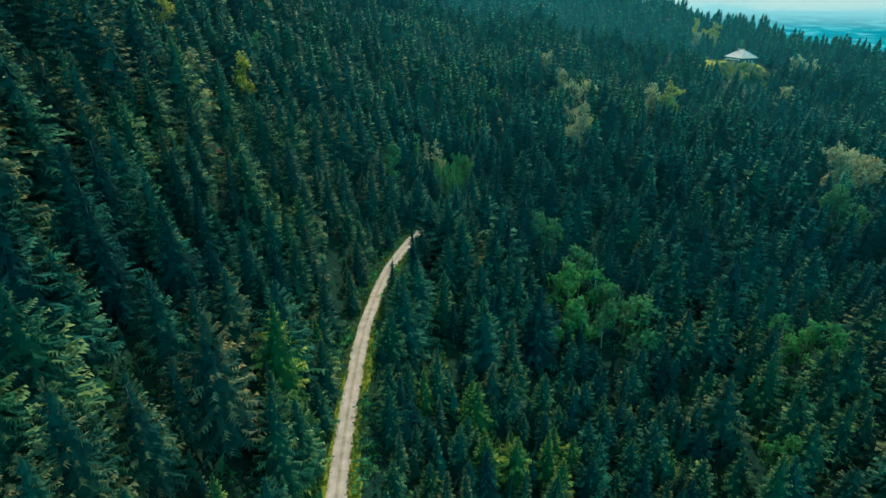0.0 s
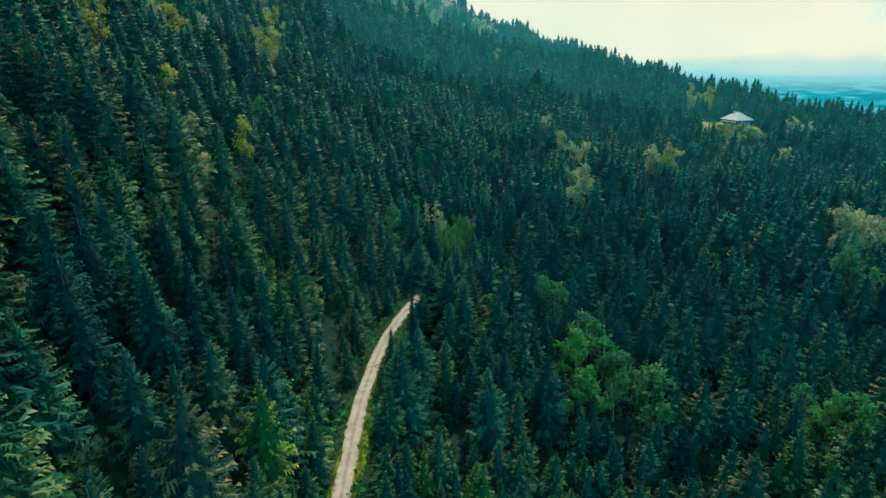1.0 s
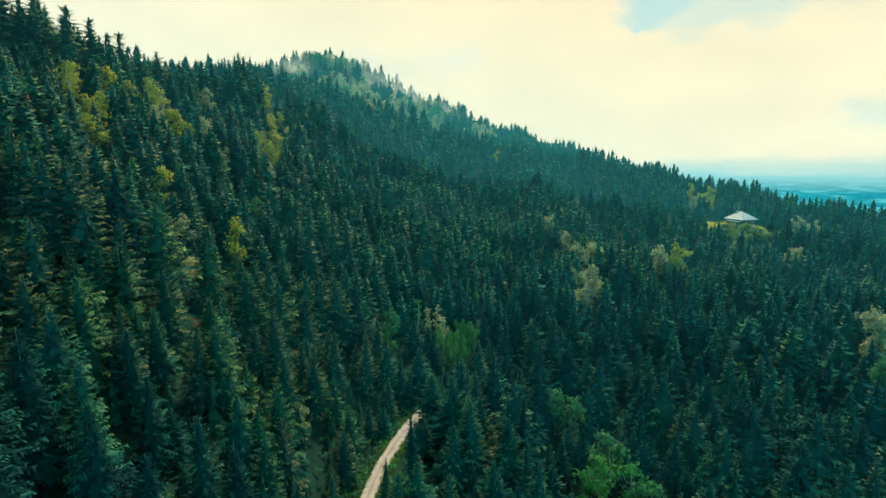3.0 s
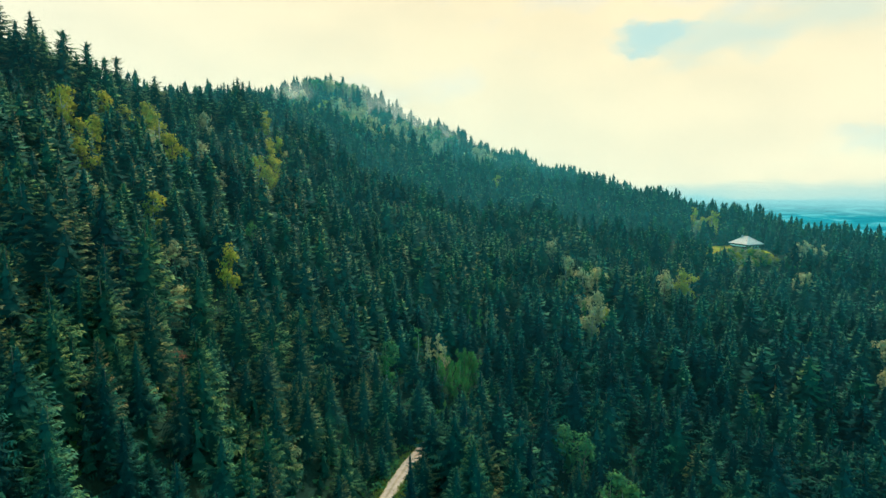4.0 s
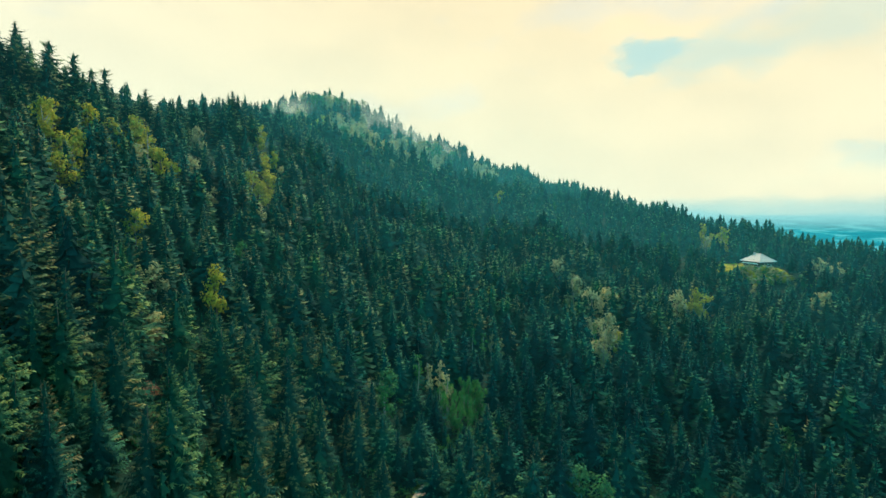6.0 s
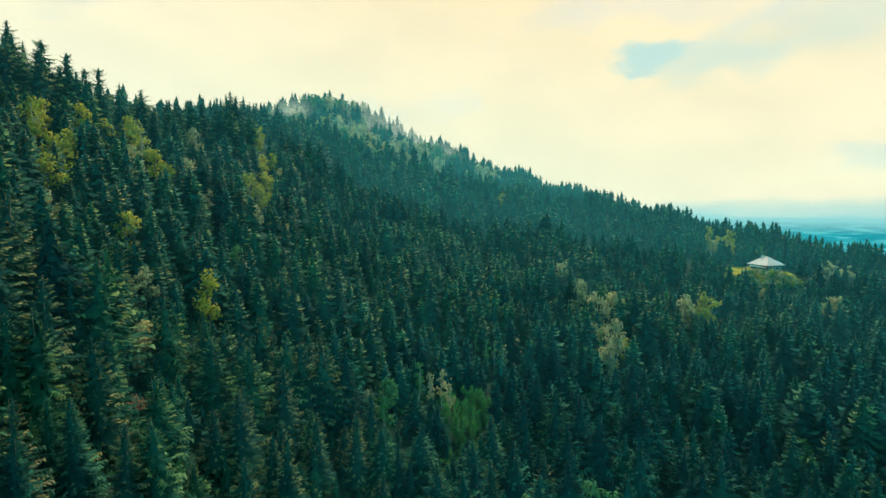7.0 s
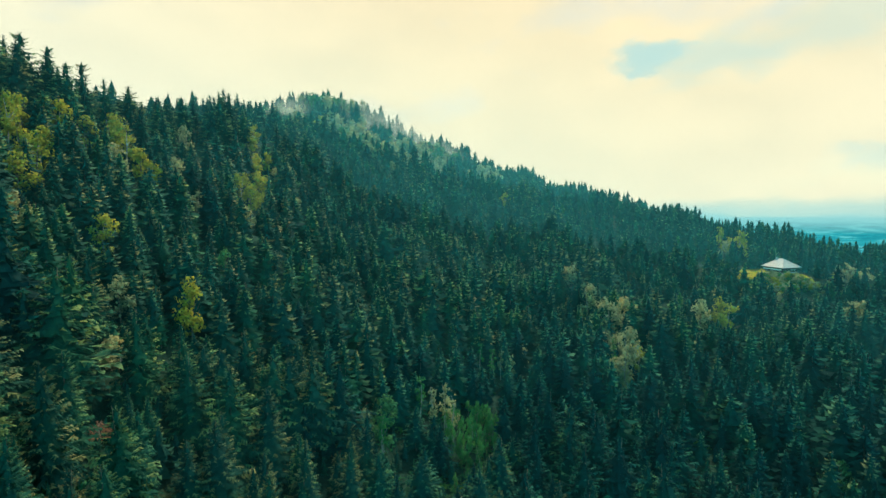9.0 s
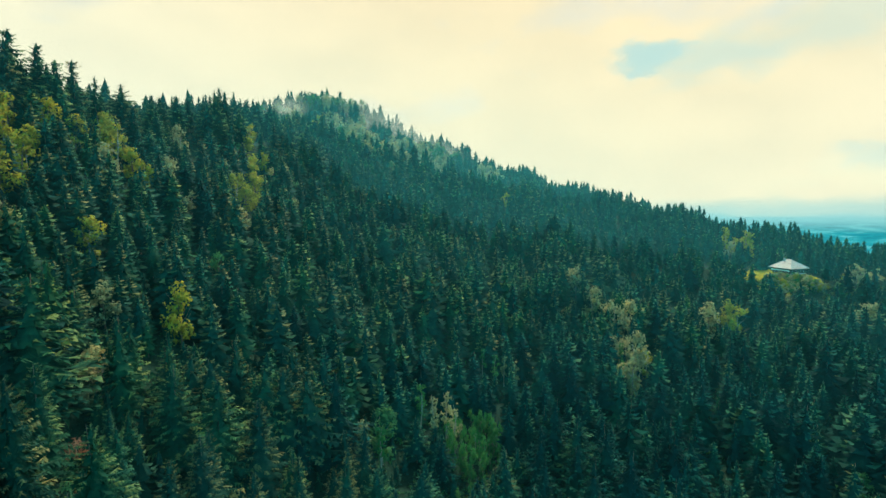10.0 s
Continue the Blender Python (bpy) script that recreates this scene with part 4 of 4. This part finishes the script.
FRESH = ((-34, 58), (5, 110), (14, 100), (-33, 90), (30, 92))
# tracts where darker spruce colour stands in for shade: x, y, radii
DEEP_SHADE = ((95, 215, 85, 65), (60, 285, 70, 50), (165, 280, 80, 70), (-60, 120, 22, 26), (60, 195, 30, 22), (75, 170, 25, 22))


def stand_kind(x, y):
    """The kind of spruce here: tracts coloured as shaded or warmly lit, then dark stands, lighter stands, and a mixture
    between.
    """
    tone = math.sin(x * 0.034 + 1.4 * math.sin(y * 0.017)) * math.sin(y * 0.029 + 0.7 * math.sin(x * 0.021) + 0.8)
    if any(((x - a) / b) ** 2 + ((y - c) / d) ** 2 < 1 for a, c, b, d in DEEP_SHADE) and rng.random() < 0.9:
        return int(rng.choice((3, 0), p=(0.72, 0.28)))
    # browner, paler kinds in these two tracts colour in warmly lit treetops
    if 300 < y < 640 and -140 < x < 130 and rng.random() < 0.5:
        return int(rng.choice((2, 1, 5), p=(0.5, 0.3, 0.2)))
    if x < -30 and y < 300 and rng.random() < 0.5:
        return int(rng.choice((2, 1, 5), p=(0.55, 0.3, 0.15)))
    if tone > 0.3 and rng.random() < 0.7:
        return int(rng.choice((1, 2), p=(0.5, 0.5)))
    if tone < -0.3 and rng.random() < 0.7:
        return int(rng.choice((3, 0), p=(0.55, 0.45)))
    return int(rng.choice(6, p=SHARES))


SPRUCE_LABELS = ("tall blue-green spruce in the dense forest", "tall green spruce with fresh tips in the forest", "tall spruce with brownish cones near its top", "slender dark spruce in the shade of the forest", "young spruce with bright yellow-green shoots", "half-dry spruce with brown needles near its top")
for x, y, z, h, d, ok in spruces[:300]:
    kind = stand_kind(x, y)
    if YOUNG[0] < x < YOUNG[1] and y < YOUNG[2] and rng.random() < 0.78:
        kind = int(rng.choice((1, 2, 4), p=(0.42, 0.28, 0.30)))
    if any(math.hypot(x - a, y - b) < 5.5 for a, b in FRESH):
        kind = 4
    trunk, crown = NEAR_FORMS[rng.integers(8)][kind]
    w = h / 27 * (0.74 if (x, y) == BEND else rng.uniform(0.85, 1.3))
    tree("spruce_tree", x, y, z, (w, h / 27), rng.uniform(0, 360), rng.normal(0, 1.4, 2), trunk, crown, SPRUCE_LABELS[kind], "spruces of the forest")

BROAD_FORMS = []
for k in range(4):
    r = np.random.default_rng(300 + k)
    trunk = mesh_of("trunk", *broad_trunk(14, r), [PALE_BARK if k % 2 else BARK], smooth=True)
    crown = broad_crown(14, 4.6, r, 230, 4, 0.60, base=0.16)
    BROAD_FORMS.append([(trunk, mesh_of("crown", crown[0], crown[1], [m], normals=crown[2])) for m in BROAD])
BROAD_LABELS = ("round dark green broadleaf tree among spruces", "fresh bright green young broadleaf tree", "yellow-green broadleaf tree among dark spruces", "pale silvery broadleaf tree among dark spruces")
for x, y, z, h, kind, d, ok in groves[:150]:
    trunk, crown = BROAD_FORMS[rng.integers(4)][kind]
    w = h / 14 * rng.uniform(0.8, 1.15) * (0.5 if kind == 1 and 230 < y < 285 else 0.72 if h < 10 else 1.0)
    tree("broadleaf_tree", x, y, z, (w, h / 14), rng.uniform(0, 360), (0, 0), trunk, crown, BROAD_LABELS[kind], "broadleaf trees among the spruces")


BIRCH_FORMS = []
for k in range(3):
    r = np.random.default_rng(340 + k)
    pts = [(0, 0, -0.6), (r.normal(0, 0.2), r.normal(0, 0.2), 6), (r.normal(0, 0.4), r.normal(0, 0.4), 12), (r.normal(0, 0.5), r.normal(0, 0.5), 16)]
    trunk = mesh_of("trunk", *tube(pts, [0.26, 0.2, 0.13, 0.04], 7), [PALE_BARK], smooth=True)
    crown = broad_crown(17, 2.5, r, 150, 4, 0.45, base=0.30, boughs=12)
    BIRCH_FORMS.append((trunk, mesh_of("crown", crown[0], crown[1], [BROAD[3 if k else 1]], normals=crown[2])))
for i, (x, y) in enumerate(BIRCHES):
    trunk, crown = BIRCH_FORMS[i % 3]
    w = rng.uniform(0.8, 1.15)
    tree("birch_tree", x, y, height(x, y), (w, w), rng.uniform(0, 360), rng.normal(0, 2, 2), trunk, crown, "slender birch with a bare pale trunk at an opening", "birches at the forest openings")


def brush_pile(x, y, r, seed):
    """A fallen dead spruce: brown branches in a heap."""
    g = np.random.default_rng(seed)
    root = new("brush_pile")
    root.matrix_basis = pose(x, y, height(x, y), 0, 0, g.uniform(0, 360))
    V, F, n = [], [], 0
    for _ in range(620):
        a, q = g.uniform(0, 6.28), r * math.sqrt(g.random())
        p = np.array((q * math.cos(a), q * math.sin(a) * 0.7, g.uniform(0, 0.75) * (r - q) + 0.15))
        d = g.normal(size=3) * (1, 1, 0.6)
        d /= np.linalg.norm(d)
        e = np.cross(d, (0.1, 0.2, 1.0)) * 0.14
        V += [p - e, p + e, p + d * g.uniform(0.4, 1.1)]
        F.append((n, n + 1, n + 2))
        n += 3
    t = new("twigs", mesh_of("twigs", V, F, [DEAD]))
    t.parent = root
    tagged(t, kind="stuff")
    for _ in range(7):
        a, q = g.uniform(0, 6.28), r * g.uniform(0.5, 0.95)
        b = a + math.pi + g.normal(0, 0.5)
        v, f = tube([(q * math.cos(a), q * 0.7 * math.sin(a), 0.2), (0, 0, 0.4 * r), (q * math.cos(b), q * 0.7 * math.sin(b), 0.5 * r)], [0.14, 0.10, 0.03], 5)
        o = new("branch", mesh_of("branch", v, f, [BARK], smooth=True))
        o.parent = root
    tagged(root, "heap of dead reddish-brown spruce branches on the slope", "brush pile")


for i, (x, y, r) in enumerate(BRUSH):
    brush_pile(x, y, r, 70 + i)


def round_normals(v):
    """Outward normals of an upright trunk."""
    n = v * (1, 1, 0) + (1e-4, 0, 0)
    return n / np.linalg.norm(n, axis=1)[:, None]


def massed(name, places, forms, mats, label, category):
    """Many trees in one mesh: places are x, y, z, width, height, spin, material."""
    by = {}
    for q in places:
        by.setdefault(int(rng.integers(len(forms))), []).append(q)
    V, F, M, N, n = [], [], [], [], 0
    for k, rows in by.items():
        fv, ff, fm, fn = forms[k]
        q = np.array(rows)
        c, s = np.cos(q[:, 5])[:, None], np.sin(q[:, 5])[:, None]
        x = (fv[:, 0] * c - fv[:, 1] * s) * q[:, 3:4] + q[:, 0:1]
        y = (fv[:, 0] * s + fv[:, 1] * c) * q[:, 3:4] + q[:, 1:2]
        z = fv[:, 2] * q[:, 4:5] + q[:, 2:3]
        V.append(np.stack([x, y, z], 2).reshape(-1, 3))
        N.append(np.stack([fn[:, 0] * c - fn[:, 1] * s, fn[:, 0] * s + fn[:, 1] * c, np.broadcast_to(fn[:, 2], x.shape)], 2).reshape(-1, 3))
        off = n + np.arange(len(q))[:, None, None] * len(fv)
        F.append((ff[None] + off).reshape(-1, 3))
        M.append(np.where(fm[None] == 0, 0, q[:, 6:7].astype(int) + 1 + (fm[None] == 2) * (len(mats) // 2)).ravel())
        n += len(q) * len(fv)
    ob = new(name, mesh_of(name, np.concatenate(V), np.concatenate(F), mats, np.concatenate(M), normals=np.concatenate(N)))
    return tagged(ob, label, category, kind="stuff")


def spruce_forms(count, seed, sides, *shape):
    out = []
    for k in range(count):
        r = np.random.default_rng(seed + k)
        tv, tf = spruce_trunk(27, r, sides)
        cv, cf, cm, cn = spruce_crown(27, 6.3 + 0.5 * (k % 3), r, *shape, base=0.08 + 0.05 * (k % 3), ragged=0.16 + 0.06 * (k % 2), full=(0.70, 0.78, 0.88, 0.74)[k % 4])
        v, f = joined([(tv, tf), (cv, cf)])
        out.append((v, f, np.r_[np.zeros(len(tf), int), 1 + cm], np.r_[round_normals(tv), cn]))
    return out


def placed(rows):
    return [(x, y, z, h / 27 * rng.uniform(1.0, 1.5), h / 27, rng.uniform(0, 6.28), stand_kind(x, y)) for x, y, z, h, d, ok in rows]


rest = spruces[300:]
MID, FAR = 190, 400
def on_spur(s):
    return s[5] and s[4] >= MID and s[1] < 560 and 340 < (-1.88 * s[0] + s[1]) / 2.129 < 425


def under_path(s):
    return not s[5] and abs(s[0]) < 62 and -30 < s[1] < 60


massed("spruce_stand", placed([s for s in rest if s[4] < MID and s[5] and s[1] >= 45 or under_path(s) or on_spur(s)]), spruce_forms(7, 400, 4, 21, 8, 4, 5), [BARK] + SPRUCE + LIT_SHOOTS, "dense stand of dark spruces on the slope", "forest")
massed("spruce_forest", placed([s for s in rest if MID <= s[4] < FAR and s[5] and s[1] >= 45 and not on_spur(s)]), spruce_forms(8, 430, 3, 18, 9, 0, 4), [BARK] + SPRUCE + LIT_SHOOTS, "dense dark spruce forest covering the hillside", "forest")
massed("spruce_forest", placed([s for s in rest if s[4] >= FAR and s[5] and not on_spur(s)]), spruce_forms(8, 460, 3, 11, 6, 0, 3), [BARK] + SPRUCE + LIT_SHOOTS, "far spruce forest on the mountain ridge", "forest")
massed("spruce_forest", placed([s for s in rest if not s[5] and not under_path(s) and s[1] > -100]), spruce_forms(6, 490, 3, 9, 5, 0, 3), [BARK] + SPRUCE + LIT_SHOOTS, "spruce forest on the slopes beside and behind the track", "forest")


massed("spruce_saplings", placed([t for t in saplings if t[1] < 250]), spruce_forms(5, 470, 3, 9, 5, 0, 3), [BARK] + SPRUCE + LIT_SHOOTS, "young spruces in the gaps of the near forest", "forest")
massed("spruce_saplings", placed([t for t in saplings if t[1] >= 250]), spruce_forms(5, 480, 3, 8, 5, 0, 3), [BARK] + SPRUCE + LIT_SHOOTS, "young spruces filling the gaps of the forest", "forest")


def broad_forms(count, seed):
    out = []
    for k in range(count):
        r = np.random.default_rng(seed + k)
        tv, tf = broad_trunk(14, r)
        cv, cf, cn = broad_crown(14, 4.8, r, 150, 2, 0.95, base=0.14)
        v, f = joined([(tv, tf), (cv, cf)])
        out.append((v, f, np.r_[np.zeros(len(tf), int), np.ones(len(cf), int)], np.r_[round_normals(tv), cn]))
    return out


massed("broadleaf_wood", [(x, y, z, h / 14 * rng.uniform(0.8, 1.15), h / 14, rng.uniform(0, 6.28), k) for x, y, z, h, k, d, ok in groves[150:]],
       broad_forms(5, 500), [PALE_BARK] + BROAD, "scattered yellow and pale broadleaf trees on the far slope", "forest")


def bush_forms(count, seed):
    out = []
    for k in range(count):
        r = np.random.default_rng(seed + k)
        tv, tf = tube([(0, 0, -0.4), (0.1, 0, 1.2), (0.2, 0.1, 3.0)], [0.14, 0.10, 0.03], 4)
        cv, cf, cn = broad_crown(5, 2.6, r, 85, 3, 0.66, base=-0.02, boughs=7)
        v, f = joined([(tv, tf), (cv, cf)])
        out.append((v, f, np.r_[np.zeros(len(tf), int), np.ones(len(cf), int)], np.r_[round_normals(tv), cn]))
    return out


massed("shrubs", bushes, bush_forms(4, 540), [BARK] + BROAD, "pale and yellow-green bushes at the openings of the forest", "shrubs")


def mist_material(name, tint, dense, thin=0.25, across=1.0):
    """Thin drifting mist, and the tinted sheets that stand in for haze: clear but for a little scattering, fading out
    towards the rim.
    """
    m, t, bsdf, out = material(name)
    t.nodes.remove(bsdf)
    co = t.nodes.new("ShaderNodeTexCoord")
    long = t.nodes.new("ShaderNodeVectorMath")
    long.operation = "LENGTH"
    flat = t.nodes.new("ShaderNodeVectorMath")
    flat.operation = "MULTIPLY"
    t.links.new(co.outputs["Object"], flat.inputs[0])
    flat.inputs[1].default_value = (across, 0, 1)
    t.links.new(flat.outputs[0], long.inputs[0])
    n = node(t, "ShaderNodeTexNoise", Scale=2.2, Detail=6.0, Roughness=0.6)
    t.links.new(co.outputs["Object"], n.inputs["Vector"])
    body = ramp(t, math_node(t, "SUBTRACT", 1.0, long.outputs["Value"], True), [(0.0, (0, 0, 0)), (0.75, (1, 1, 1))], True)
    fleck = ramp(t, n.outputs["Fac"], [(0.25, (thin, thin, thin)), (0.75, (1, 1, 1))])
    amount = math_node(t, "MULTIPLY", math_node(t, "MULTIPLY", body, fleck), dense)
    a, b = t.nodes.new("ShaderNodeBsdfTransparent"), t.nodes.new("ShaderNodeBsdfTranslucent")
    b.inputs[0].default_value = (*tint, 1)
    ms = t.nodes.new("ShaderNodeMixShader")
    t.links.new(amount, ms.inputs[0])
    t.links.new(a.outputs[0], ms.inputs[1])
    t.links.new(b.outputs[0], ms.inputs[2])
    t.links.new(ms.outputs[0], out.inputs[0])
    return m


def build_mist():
    """Shreds of mist clinging to the summit and the ridge, and tinted sheets that imitate haze thickening with the
    distance.
    """
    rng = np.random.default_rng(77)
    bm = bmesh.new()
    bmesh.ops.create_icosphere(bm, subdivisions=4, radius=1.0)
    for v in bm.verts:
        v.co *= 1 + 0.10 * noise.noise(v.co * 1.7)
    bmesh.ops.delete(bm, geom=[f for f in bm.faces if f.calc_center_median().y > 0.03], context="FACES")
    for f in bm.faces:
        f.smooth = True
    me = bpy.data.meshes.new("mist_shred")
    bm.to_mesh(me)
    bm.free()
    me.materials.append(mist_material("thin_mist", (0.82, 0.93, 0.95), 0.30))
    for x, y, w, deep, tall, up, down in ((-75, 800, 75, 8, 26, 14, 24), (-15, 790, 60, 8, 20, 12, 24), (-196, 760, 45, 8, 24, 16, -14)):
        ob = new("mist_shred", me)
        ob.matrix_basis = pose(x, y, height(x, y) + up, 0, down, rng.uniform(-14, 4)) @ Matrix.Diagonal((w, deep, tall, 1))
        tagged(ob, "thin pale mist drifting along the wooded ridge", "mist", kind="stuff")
    # added teal sheets, one behind another, veil the slopes in place of haze
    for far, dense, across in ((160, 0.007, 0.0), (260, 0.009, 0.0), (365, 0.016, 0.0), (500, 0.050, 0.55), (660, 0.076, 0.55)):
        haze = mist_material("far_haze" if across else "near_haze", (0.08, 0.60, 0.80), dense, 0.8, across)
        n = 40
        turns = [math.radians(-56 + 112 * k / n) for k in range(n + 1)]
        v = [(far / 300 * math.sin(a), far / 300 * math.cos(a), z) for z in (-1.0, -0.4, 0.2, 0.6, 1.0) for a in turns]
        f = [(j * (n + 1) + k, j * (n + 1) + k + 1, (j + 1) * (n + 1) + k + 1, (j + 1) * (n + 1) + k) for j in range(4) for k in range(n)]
        ob = new("haze_sheet", mesh_of("haze_sheet", v, f, [haze], smooth=True))
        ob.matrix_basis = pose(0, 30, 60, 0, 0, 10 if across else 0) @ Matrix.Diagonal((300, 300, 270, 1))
        tagged(ob, "tinted translucent sheet standing in for haze before the far slopes", "mist", kind="stuff")


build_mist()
